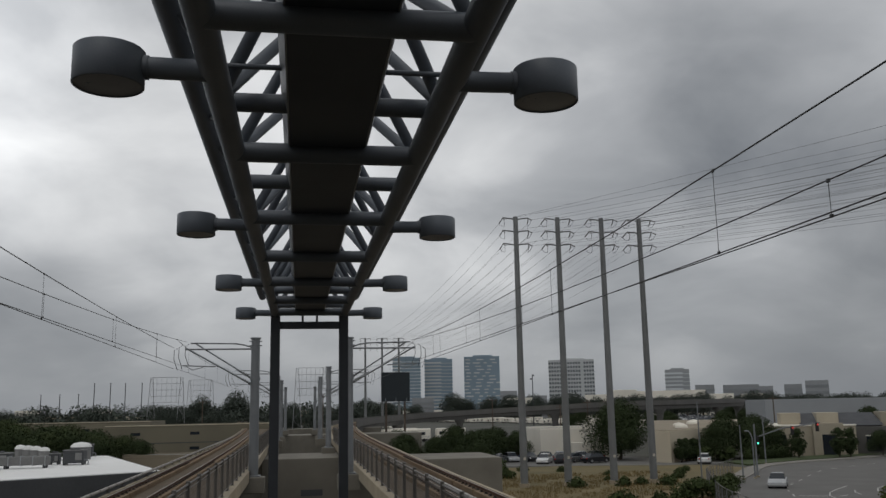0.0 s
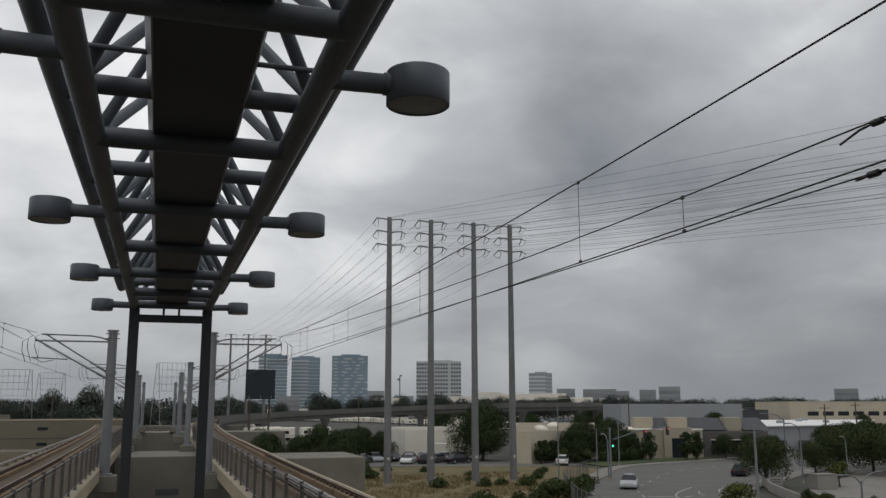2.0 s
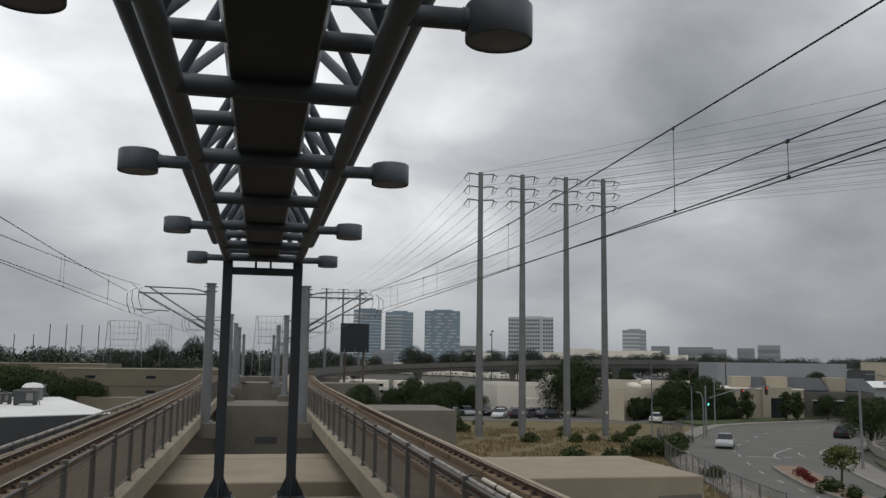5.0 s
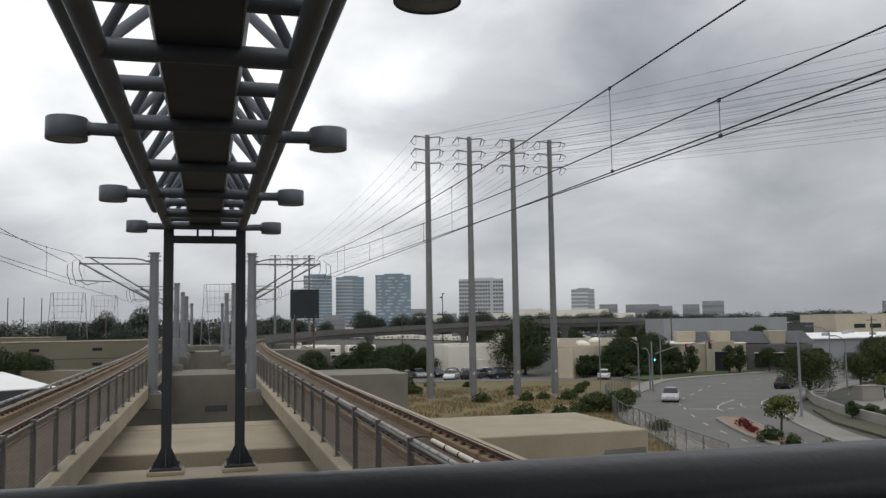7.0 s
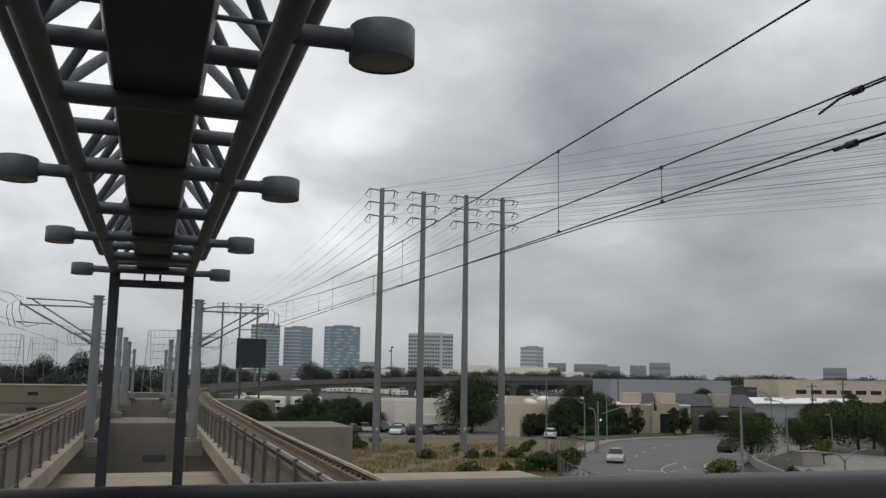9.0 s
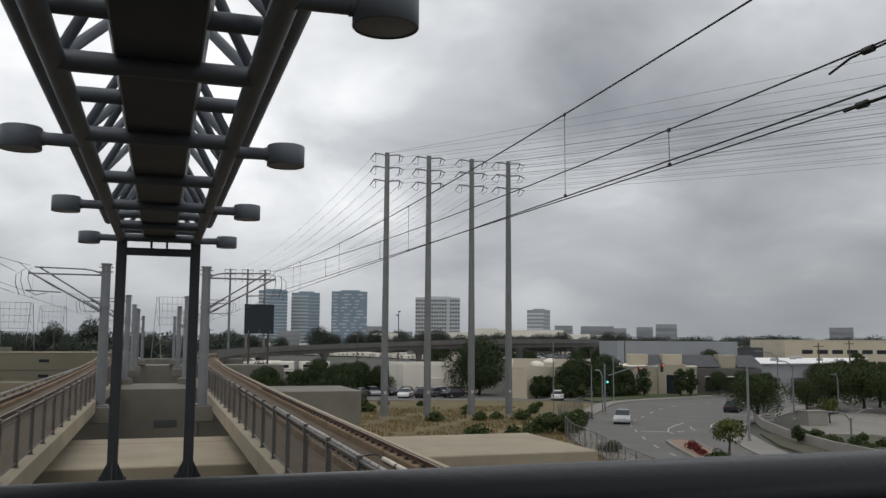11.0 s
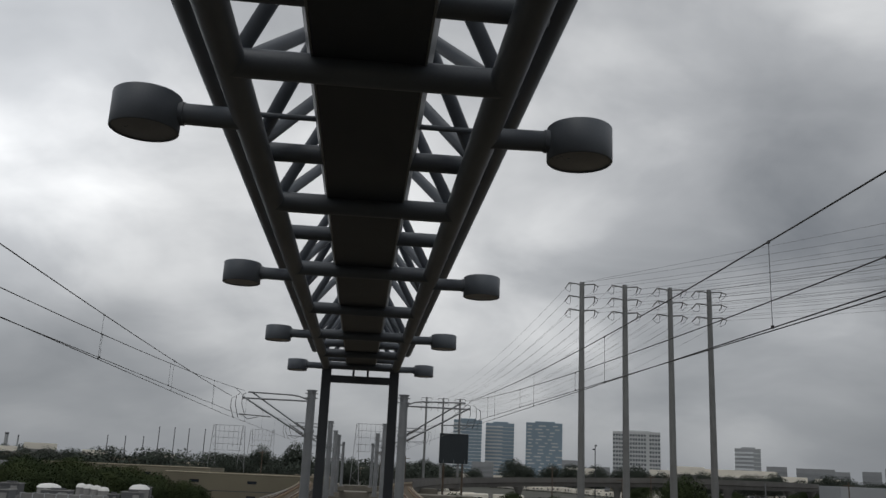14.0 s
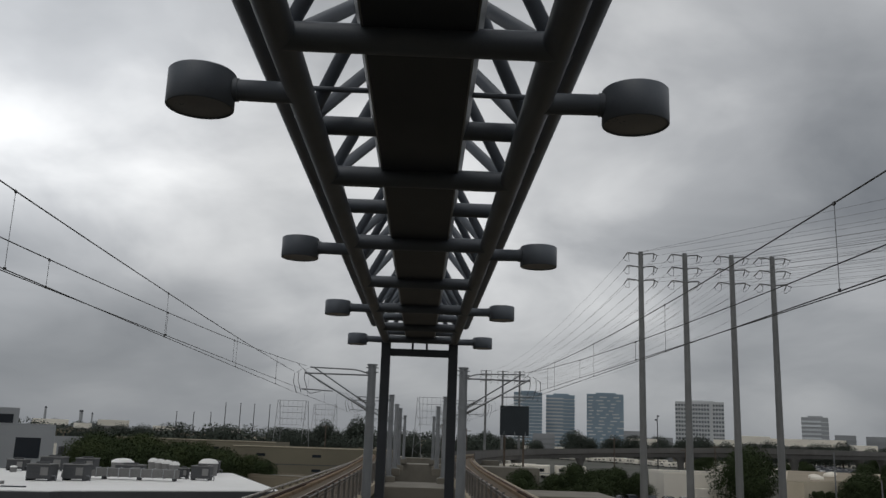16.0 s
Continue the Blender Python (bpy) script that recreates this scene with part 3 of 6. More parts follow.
Geo().tube((0.0, 0, -0.015), (0.54, 0, -0.005), 0.088, n=18).ob("arm", STEEL, lamp)
Geo().tube((0.5, 0, -0.006), (0.54, 0, -0.005), 0.098, n=18).ob("collar", STEEL, lamp)
for k in range(0, 5):
    for sx in (-1, 1):
        y = 6 * k
        if (k, sx) == (1, 1):
            continue
        copy_thing(lamp, place(sx * CHX, y, 4, 0 if sx > 0 else 180))

# ---- guideways with tracks ----
RZ = -1.64
PATH_R = smooth_line([(5.72, -30, RZ), (5.72, 20, RZ), (5.8, 60, RZ), (6.5, 110, RZ), (8.8, 160, RZ), (14.5, 208, -1.9), (25, 246, -1.7), (40, 268, -1.2), (58, 274, -0.5), (77, 264, 0.4), (95, 252, 1.1), (118, 256, 1.3), (150, 290, 1.4), (185, 350, 1.4)], 8)
PATH_L = smooth_line([(-6.3, -30, RZ), (-6.3, 20, RZ), (-6.35, 60, RZ), (-6.9, 100, RZ), (-8.4, 150, RZ), (-11.4, 200, RZ), (-16.4, 260, RZ)], 8)
PATH_R = [tuple(p) for p in PATH_R]
PATH_L = [tuple(p) for p in PATH_L]


PLINTH_END = 58.0


def along(path, y):
    """The point of a path at a given y, on its near and straight stretch."""
    for a, b in zip(path[:-1], path[1:]):
        if a[1] <= y <= b[1]:
            t = (y - a[1]) / (b[1] - a[1])
            return tuple(a[k] + (b[k] - a[k]) * t for k in range(3))
    return path[-1]


def guideway(name, path, sg, inn, out):
    deck = Geo().sweep([(sg * u, h) for u, h in [(inn + 0.36, -0.35), (inn + 0.3, -0.6), (inn + 0.7, -0.8), (inn + 1.1, -1.75), (out - 0.5, -1.75), (out - 0.25, -0.8), (out, -0.6), (out, -0.35)]], path)
    d = setting(deck.ob(name, VIADUCT), "elevated concrete railway guideway deck", "guideway")
    kerb = Geo().sweep([(sg * u, h) for u, h in [(inn, -0.42), (inn, 0.10), (inn + 0.02, 0.12), (inn + 0.33, 0.12), (inn + 0.35, 0.10), (inn + 0.35, -0.42)]], path)
    kerb.ob("edge_kerb", CONC, d, "pale concrete edge kerb under the fence")
    up = Geo().sweep([(sg * u, h) for u, h in [(out - 0.14, -0.4), (out - 0.14, -0.12), (out + 0.02, -0.12), (out + 0.02, -0.5)]], path)
    up.ob("outer_kerb", CONC, d, "pale outer kerb")
    bed = Geo().sweep([(sg * u, h) for u, h in [(inn + 0.37, -0.348), (inn + 0.37, -0.33), (out - 0.15, -0.33), (out - 0.15, -0.348)]], path)
    bed.ob("trackbed", BED, d, "rust-brown dusty trackbed")
    tr = thing("railway_track", "rusty steel rails fixed to low plinths on the deck", "track", at=(path[0][0], path[0][1], RZ))
    back = Matrix.Translation((-path[0][0], -path[0][1], -RZ))
    rest = [along(path, PLINTH_END)] + [p for p in path if p[1] > PLINTH_END + 0.5 or p[0] > 10]
    for u in (-0.75, 0.75):
        sect = [(u - 0.3, -0.34), (u - 0.285, -0.15), (u - 0.27, -0.135), (u + 0.27, -0.135), (u + 0.285, -0.15), (u + 0.3, -0.34)]
        y = -8.0 + (0.9 if u > 0 else 0.0)
        while y < PLINTH_END:
            e = min(y + 4.4, PLINTH_END)
            Geo().sweep(sect, [along(path, y), along(path, e - 0.16)]).ob("plinth", PLINTH, tr).matrix_basis = back
            y = e
        Geo().sweep(sect, rest).ob("plinth", PLINTH, tr).matrix_basis = back
        o = Geo().sweep([(u - 0.07, -0.135), (u - 0.07, -0.12), (u - 0.012, -0.1), (u - 0.012, -0.045), (u - 0.036, -0.035), (u - 0.036, -0.004), (u - 0.025, 0.0), (u + 0.025, 0.0), (u + 0.036, -0.004), (u + 0.036, -0.035), (u + 0.012, -0.045), (u + 0.012, -0.1), (u + 0.07, -0.12), (u + 0.07, -0.135)], path).ob("rail", RUST, tr)
        o.matrix_basis = back
        o = Geo().sweep([(u - 0.02, 0.0), (u - 0.016, 0.003), (u + 0.016, 0.003), (u + 0.02, 0.0)], path).ob("rail_head", RAILHEAD, tr, "worn shiny running band")
        o.matrix_basis = back
    fg = Geo().box(-0.19, 0.19, -0.09, 0.09, -0.135, -0.11, 0.006).box(-0.16, -0.075, -0.045, 0.045, -0.11, -0.06, 0.008).box(0.075, 0.16, -0.045, 0.045, -0.11, -0.06, 0.008)
    fm = fg.data("fastener", CLIP)
    for i in range(64):
        y = 8 + i * 0.76
        xc = 5.72 if sg > 0 else -6.3
        for u in (-0.75, 0.75):
            shared("fastener", fm, tr, back @ place(xc + u, y, RZ))
    return d


g1 = guideway("guideway_1", PATH_R, 1, -3.12, 1.26)
g2 = guideway("guideway_2", PATH_L, -1, -3.7, 1.3)
far = [p for p in PATH_R if p[1] > 150 or p[0] > 10]
for u in (-3.0, 1.24):
    Geo().sweep([(u - 0.1, -0.5), (u - 0.1, 0.9), (u + 0.1, 0.9), (u + 0.1, -0.5)], far).ob("parapet", VIADUCT, g1, "stained concrete parapet on the curve, darkened for its shade")
# light pipe on stubs along the outer edge
hp = thing("edge_pipe", "pale galvanised pipe on short stubs along the deck edge", "pipe", at=(-7.62, 5, RZ - 0.12))
Geo().tube((0, -15, 0.2), (0, 95, 0.2), 0.06, n=12).ob("pipe", PIPE_GREY, hp)
stub = Geo().tube((0, 0, 0), (0, 0, 0.2), 0.03, n=8).box(-0.1, 0.1, -0.06, 0.06, 0.0, 0.03).data("stub", CLIP)
band = Geo().tube((0, -0.03, 0.2), (0, 0.03, 0.2), 0.068, n=12).data("coupling", CLIP)
for k in range(36):
    shared("stub", stub, hp, place(0, -14 + k * 3.0))
for k in range(60):
    shared("coupling", band, hp, place(0, -14 + k * 1.5))

# white conduit lying between the rails
cond = thing("conduit", "white plastic conduit pipe lying on the trackbed", "pipe", at=(6.0, 8, RZ - 0.33))
Geo().rope([(-0.02, -5, 0.075), (-0.02, 2, 0.075), (0.0, 8.5, 0.075), (0.02, 14.8, 0.075)], 0.07, 14).ob("pipe", PIPE_WHITE, cond)
Geo().rope([(0.02, 14.8, 0.08), (-0.04, 15.1, 0.16), (-0.12, 15.5, 0.12), (-0.25, 15.9, 0.04)], 0.025, 8).ob("cable_end", WIRE, cond, "dark cable end")
cm = Geo().tube((0, -0.025, 0.075), (0, 0.025, 0.075), 0.074, n=14).data("coupling", CLIP)
for k in range(15):
    shared("coupling", cm, cond, Matrix.Translation((-0.005, -4.2 + 1.25 * k, 0)))

# ---- fences along the guideways ----
FBASE, FTOP = RZ + 0.12, -0.33


def fence_run(sg, x, y0, y1, nm):
    f = thing(nm, "galvanised metal safety fence with fine mesh panels", "fence", "guideway fences", (x, y0, FBASE))
    h = FTOP - FBASE
    pm = Geo().box(-0.045, 0.045, -0.045, 0.045, 0.0, h + 0.06, 0.008).box(-0.08, 0.08, -0.08, 0.08, 0.0, 0.015).data("post", GALV_FENCE)
    mesh = Geo()
    st = 2.36
    for i in range(1, 30):
        mesh.box(-0.0014, 0.0014, i * st / 30 - 0.0014, i * st / 30 + 0.0014, 0.1, h - 0.03)
    for i in range(0, 15):
        z = 0.12 + i * (h - 0.17) / 14
        mesh.box(-0.0014, 0.0014, 0.0, st, z - 0.0014, z + 0.0014)
    mm = mesh.data("mesh_panel", GALV_FENCE)
    rm = Geo().tube((0, 0.0, h - 0.02), (0, st, h - 0.02), 0.026, n=10).data("top_rail", GALV_FENCE)
    bm_ = Geo().tube((0, 0.0, 0.1), (0, st, 0.1), 0.02, n=8).data("bottom_rail", GALV_FENCE)
    wm = Geo().tube((0, 0.0, h - 0.13), (0, st, h - 0.13), 0.013, n=8).data("mid_rail", GALV_FENCE)
    n = int((y1 - y0) / st)
    for i in range(n + 1):
        shared("post", pm, f, place(0, i * st))
        if i < n:
            shared("top_rail", rm, f, place(0, i * st))
            shared("bottom_rail", bm_, f, place(0, i * st))
            shared("mesh_panel", mm, f, place(0, i * st))
            shared("mid_rail", wm, f, place(0, i * st))
    if sg > 0:
        sleeve = Geo()
        for k in range(5):
            sleeve.tube((0.05, k * st / 5 + 0.025, h + 0.012), (0.05, (k + 1) * st / 5 - 0.025, h + 0.012), 0.029, n=10)
        sm = sleeve.data("cable_sleeve", PIPE_GREY_LIGHT)
        cb = Geo().tube((0.05, 0, h + 0.012), (0.05, st, h + 0.012), 0.022, n=8).data("cable", CLIP)
        for i in range(7):
            shared("cable_sleeve", sm, f, place(0, i * st))
            shared("cable", cb, f, place(0, i * st))
    return f


fence_run(1, 2.8, 4.25, 80, "fence")
fence_run(-1, -2.8, 4.25, 80, "fence")

# ---- cross beams and pier caps ----


def cap(name, x0, x1, y0, y1, z0, z1, mat, label):
    return setting(Geo().box(x0, x1, y0, y1, z0, z1, 0.04).ob(name, mat), label, "concrete beam")


cap("cross_beam_1", -4.6, 4.6, 22.9, 24.95, -3.5, -2.58, CONC, "pale concrete cross beam carrying the truss posts")
cap("pier_cap_1", -8.2, 15.3, 28.1, 34.5, -4.6, -2.585, CONC, "broad pale concrete pier cap under the guideways")
cap("pier_ledge_1", -4.4, 4.4, 34.54, 36.2, -3.6, -2.57, CONC, "narrow pale concrete ledge beside the pier cap")
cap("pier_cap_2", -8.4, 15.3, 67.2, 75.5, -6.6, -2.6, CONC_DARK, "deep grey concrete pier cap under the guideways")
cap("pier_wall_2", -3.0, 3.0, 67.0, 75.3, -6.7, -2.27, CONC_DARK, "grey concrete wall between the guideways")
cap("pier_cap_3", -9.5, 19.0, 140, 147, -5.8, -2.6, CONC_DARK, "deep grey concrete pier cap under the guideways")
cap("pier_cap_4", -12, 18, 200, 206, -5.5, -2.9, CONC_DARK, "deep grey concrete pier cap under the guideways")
slot = Geo().box(-0.1, 1.5, 66.95, 67.05, -5.0, -4.55).ob("vent_slot", GREY_DARK)
setting(slot, "dark vent slot in the concrete face", "vent")
for yy in (31.2, 71, 143.5, 203):
    for xx in (-6, 9):
        setting(Geo().box(xx - 1.3, xx + 1.3, yy - 1.3, yy + 1.3, GZ, -4.55 if yy < 40 else -5.4, 0.1).ob("column_1", CONC_DARK), "square concrete column under a pier cap", "column")
# Floor of the recess, toned dark to stand for its shade.
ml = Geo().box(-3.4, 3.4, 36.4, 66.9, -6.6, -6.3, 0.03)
setting(ml.ob("lower_deck", CONC_SHADE), "dark concrete floor between the guideways, shade in its colour", "floor")

pp = Geo().add([(9.2, 28.094, -4.58), (15.2, 28.094, -4.58), (15.2, 28.094, -3.2), (13.6, 28.094, -3.24), (13.5, 28.094, -3.6), (11.7, 28.094, -3.65), (11.5, 28.094, -4.02), (9.3, 28.094, -4.06)] + [(9.2, 28.099, -4.58), (15.2, 28.099, -4.58), (15.2, 28.099, -3.2), (13.6, 28.099, -3.24), (13.5, 28.099, -3.6), (11.7, 28.099, -3.65), (11.5, 28.099, -4.02), (9.3, 28.099, -4.06)],
               [tuple(range(8)), tuple(range(8, 16))[::-1]] + [(k, (k + 1) % 8, 8 + (k + 1) % 8, 8 + k) for k in range(8)])
pp.ob("paint_patch", CONC_DARK, bpy.data.objects["pier_cap_1"], "darker grey repainted patch on the concrete")
# viaduct columns on the curve
acc, last = 0.0, Vector(PATH_R[36])
for q in PATH_R[37:]:
    p = Vector(q)
    acc += (p - last).length
    last = p
    if acc > 31 and p.y > 150:
        acc = 0.0
        c = thing("viaduct_column", "flared round concrete viaduct column", "column", "viaduct columns", (p.x + 0.5, p.y, GZ))
        h = p.z - GZ
        Geo().lathe([(0.95, 0), (0.95, h - 4.0), (1.15, h - 2.9), (1.8, h - 1.9), (1.8, h - 1.74)], 16).ob("shaft", VIADUCT, c)

# ---- overhead line poles with cantilevers ----


def catenary_pole(x, y, sg, arms=True, base=-1.82, top=4.8):
    c = thing("catenary_pole", "tapered galvanised overhead line pole with cantilever arms", "pole", "overhead line poles", (x, y, base))
    h = top - base
    Geo().tube((0, 0, 0.08), (0, 0, h), 0.235, 0.205, n=20).ob("mast", GALV, c)
    Geo().box(-0.34, 0.34, -0.34, 0.34, 0.0, 0.08, 0.01).ob("base_plate", GALV, c)
    g = Geo().tube((0, 0, h - 0.02), (0, 0, h + 0.05), 0.26, n=20)
    for zz in (0.12, 0.34):
        for k in range(6):
            a = k * math.tau / 6
            Geo().tube((0.2 * math.cos(a), 0.2 * math.sin(a), h - zz), (0.31 * math.cos(a), 0.31 * math.sin(a), h - zz), 0.03, n=6).ob("bolt", GALV, c)
    g.ob("cap", GALV, c, "round collar cap")
    Geo().tube((0, 0, 2.9 + 1.7), (0, 0, 3.05 + 1.7), 0.25, n=16).ob("clamp", GALV, c)
    if arms:
        z = lambda v: v - base
        s = sg
        Geo().rope([(s * 0.15, 0, z(4.36)), (s * 0.55, 0, z(4.5)), (s * 0.95, 0, z(4.56)), (s * 3.1, 0, z(4.6))], 0.035, 8).ob("top_tube", GALV, c)
        Geo().tube((s * 0.2, 0, z(4.3)), (s * 3.35, 0, z(4.3)), 0.04, n=8).ob("stay_tube", GALV, c)
        Geo().tube((s * 0.2, 0.1, z(2.9)), (s * 2.9, 0.1, z(4.6)), 0.035, n=8).ob("diagonal_tube", GALV, c)
        Geo().tube((s * 0.2, -0.1, z(2.6)), (s * 3.3, -0.1, z(4.35)), 0.04, n=8).ob("diagonal_tube", GALV, c)
        Geo().tube((s * 1.9, -0.05, z(3.45)), (s * 3.45, -0.05, z(3.52)), 0.028, n=8).ob("registration_tube", GALV, c)
        Geo().rope([(s * 3.3, -0.05, z(3.5)), (s * 3.0, -0.05, z(3.3)), (s * 2.5, -0.05, z(3.42))], 0.02, 6).ob("steady_arm", GALV, c)
        for k, (xa, za, zb) in enumerate(((3.2, 4.55, 3.5), (3.5, 4.5, 3.35), (3.72, 4.35, 3.3))):
            Geo().rope([(s * xa, 0.05, z(za)), (s * (xa + 0.15), 0.05, z(za - 0.1)), (s * (xa + 0.16), 0.05, z((za + zb) / 2)), (s * (xa - 0.02), 0.05, z(zb))], 0.016, 6).ob("jumper", WIRE, c)
        for xa, za, xb, zb, yy in ((0.25, 2.93, 0.55, 3.12, 0.1), (0.25, 2.63, 0.55, 2.8, -0.1)):
            for k in range(4):
                t = k / 3
                p = Vector((s * (xa + (xb - xa) * t), yy, z(za + (zb - za) * t)))
                Geo().tube(p, p + Vector((s * 0.03, 0, 0.018)), 0.075, n=10).ob("insulator", INSUL, c)
    pl = Geo().box(x - 0.55, x + 0.55, y - 0.5, y + 0.5, base - 0.75, base, 0.03)
    setting(pl.ob("pole_bracket", CONC_DARK), "pale concrete bracket under an overhead line pole", "bracket")
    return c


for y in (43.3, 74.0, 107.0, 140.0):
    catenary_pole(-2.42, y, -1)
    catenary_pole(2.15, y, 1)
catenary_pole(-2.5, 94.0, -1, False)
catenary_pole(2.0, 97.0, 1, False)


def wire_run(name, label, pts, r, mat=WIRE):
    o = Geo().rope(pts, r, 6).ob(name, mat)
    return tagged(o, label, "wire", "overhead wires")


def sagged(a, b, sag, n=14):
    a, b = Vector(a), Vector(b)
    return [a.lerp(b, k / n) - Vector((0, 0, 4 * sag * (k / n) * (1 - k / n))) for k in range(n + 1)]


SUP = [-12.0, 43.3, 74.0, 107.0, 140.0]


def dropper(x, y, zb, zt):
    d = thing("dropper", "thin dropper wire between messenger and contact wires", "dropper", "droppers", (x, y, zb))
    Geo().tube((0, 0, 0), (0, 0, zt - zb), 0.0045, n=5).ob("strand", WIRE, d)
    Geo().box(-0.012, 0.012, -0.03, 0.03, -0.012, 0.035, 0.004).ob("clip", WIRE, d)
    Geo().box(-0.012, 0.012, -0.03, 0.03, zt - zb - 0.03, zt - zb + 0.02, 0.004).ob("clip", WIRE, d)


MESSENGER, CONTACT = "dark stranded messenger wire over the track", "dark grooved contact wire over the track"
# each side: line of the track; main messenger low point, its place and bow; main contact heights at both ends; first dropper, step;
# second messenger low point, place, bow; its offsets at y 8 and 43; second contact heights; its droppers
for sg, xt, (low, mid, bow), (c0, c1), (d0, step), (low2, mid2, bow2), (x8, x43), (e0, e1), drops2 in (
        (1, 5.72, (4.525, 24, 0.00081), (3.36, 3.52), (2.25, 8.6), (3.92, 12, 0.0008), (6.05, 5.35), (3.40, 3.6), (8.57, 22.5, 30.0, 37.0)),
        (-1, -6.3, (4.37, 45, 0.00042), (3.74, 3.38), (4.0, 8.5), (4.13, 15, 0.00066), (-6.7, -5.7), (3.8, 3.44), (14.5, 21.2, 28.2, 35.6))):
    for a, b in zip(SUP[:-1], SUP[1:]):
        first = a < 0
        x_of = lambda y: xt if first else xt - 0.1 * sg
        hang = lambda y: low + bow * (y - mid) ** 2 if first else 4.81 - 1.4 * ((y - a) / (b - a)) * (1 - (y - a) / (b - a))
        run = lambda y: c0 + (c1 - c0) * (y - a) / (b - a) if first else c1
        ys = [a + (b - a) * k / 20 for k in range(21)]
        wire_run("messenger_wire", MESSENGER, [(x_of(y), y, hang(y)) for y in ys], 0.0115)
        wire_run("contact_wire", CONTACT, [(x_of(y), y, run(y)) for y in ys], 0.0095)
        y = d0 if first else a + 5
        while y < b - 1.2:
            dropper(x_of(y), y, run(y), hang(y))
            y += step
    # the second pair of wires, in the overlap before the anchor
    x2 = lambda y: x8 + (x43 - x8) * (y - 8) / 35.3
    m2 = lambda y: low2 + bow2 * (y - mid2) ** 2
    c2 = lambda y: e0 + (e1 - e0) * (y + 12) / 55.3
    ys = [-12 + 55.3 * k / 20 for k in range(21)]
    wire_run("messenger_wire", MESSENGER, [(x2(y), y, m2(y)) for y in ys], 0.0095)
    wire_run("contact_wire", CONTACT, [(x2(y), y, c2(y)) for y in ys], 0.009)
    for y in drops2:
        dropper(x2(y), y, c2(y), m2(y))

# splices where the second pair of wires ends
for zz, yy, tail in ((3.955, 5.4, 0.45), (3.475, 5.5, 0.2)):
    c = thing("wire_clamp", "dark wire clamp with a loose tail end", "clamp", "wire clamps", (6.1, yy, zz - 0.02))
    Geo().tube((0, -0.06, 0), (0, 0.06, 0), 0.035, n=10).ob("body", WIRE, c)
    Geo().tube((0.02, -2.2, 0.03), (0.02, 0.0, 0.0), 0.011, n=6).ob("doubled_wire", WIRE, c)
    Geo().rope([(0, 0.0, 0.0), (-0.02, 0.2, -0.02), (-0.04, tail, -0.1 if tail > 0.3 else 0.0)], 0.012, 6).ob("tail", WIRE, c)

# ---- power poles and their lines ----
POWER = [(24.24, 95.5), (29.26, 95.5), (34.58, 95.5), (39.24, 95.5)]
FAR_POWER = [(19.7, 271), (24.9, 271), (30.1, 271), (35.0, 271)]
ARMS = (30.22, 28.74, 27.19)


def power_pole(at, z0):
    p = thing("power_pole", "tall tapered weathered steel power pole with three crossarms", "power pole", "power poles in the field", (*at, z0))
    Geo().tube((0, 0, 0), (0, 0, 30.45), 0.43, 0.27, n=20).ob("shaft", WEATHERED, p)
    Geo().tube((0, 0, 0), (0, 0, 0.5), 0.56, n=20).ob("footing", CONC, p, "round concrete footing")
    Geo().box(-0.12, 0.12, -0.46, -0.42, 3.0, 3.3).ob("tag_plate", PIPE_WHITE, p, "small pale tag plate")
    for za in ARMS:
        for s in (-1, 1):
            arm = Geo().rope([(0, 0, za - 0.12), (s * 0.6, 0, za + 0.02), (s * 1.5, 0, za + 0.1)], 0.075, 8)
            arm.ob("crossarm", WEATHERED, p)
            ins = Geo().rope([(s * 1.5, 0, za + 0.1), (s * 1.62, 0.5, za - 0.15), (s * 1.7, 1.1, za - 0.35)], 0.06, 6)
            ins.ob("insulator", INSUL, p)
            ins = Geo().rope([(s * 1.5, 0, za + 0.1), (s * 1.55, -0.5, za - 0.15), (s * 1.6, -1.1, za - 0.35)], 0.06, 6)
            ins.ob("insulator", INSUL, p)
            loop = [(s * 1.7, 1.1, za - 0.35), (s * 1.5, 0.7, za - 0.75), (s * 1.35, 0, za - 0.9), (s * 1.5, -0.7, za - 0.75), (s * 1.6, -1.1, za - 0.35)]
            Geo().rope(loop, 0.022, 5).ob("jumper_loop", WIRE, p)
    return p


for at in POWER:
    power_pole(at, GZ)
for at in FAR_POWER[:3]:
    power_pole(at, GZ)
SPAN = Vector((85, -170, 0))
for i, at in enumerate(POWER):
    for j, za in enumerate(ARMS):
        for s in (-1, 1):
            a = Vector((at[0] + s * 1.7, at[1] + 1.1, GZ + za - 0.35))
            b = Vector((FAR_POWER[i][0] + s * 1.6, 269.9, GZ + za - 0.35))
            wire_run("conductor", "thin grey power line conductor", sagged(a, b, 3.5, 18), 0.013, WIRE_FAR)
            a = Vector((at[0] + s * 1.6, at[1] - 1.1, GZ + za - 0.35))
            wire_run("conductor", "thin grey power line conductor", sagged(a, a + SPAN + Vector((s * 0.1, 0, 0)), 3.0 + 0.3 * j, 24), 0.014, WIRE_FAR)
for i in (0, 3):
    a = Vector((*POWER[i], GZ + 30.45))
    wire_run("shield_wire", "thin grey shield wire along the pole tops", sagged(a, a + SPAN, 1.5, 20), 0.014, WIRE_FAR)

# ---- plants ----


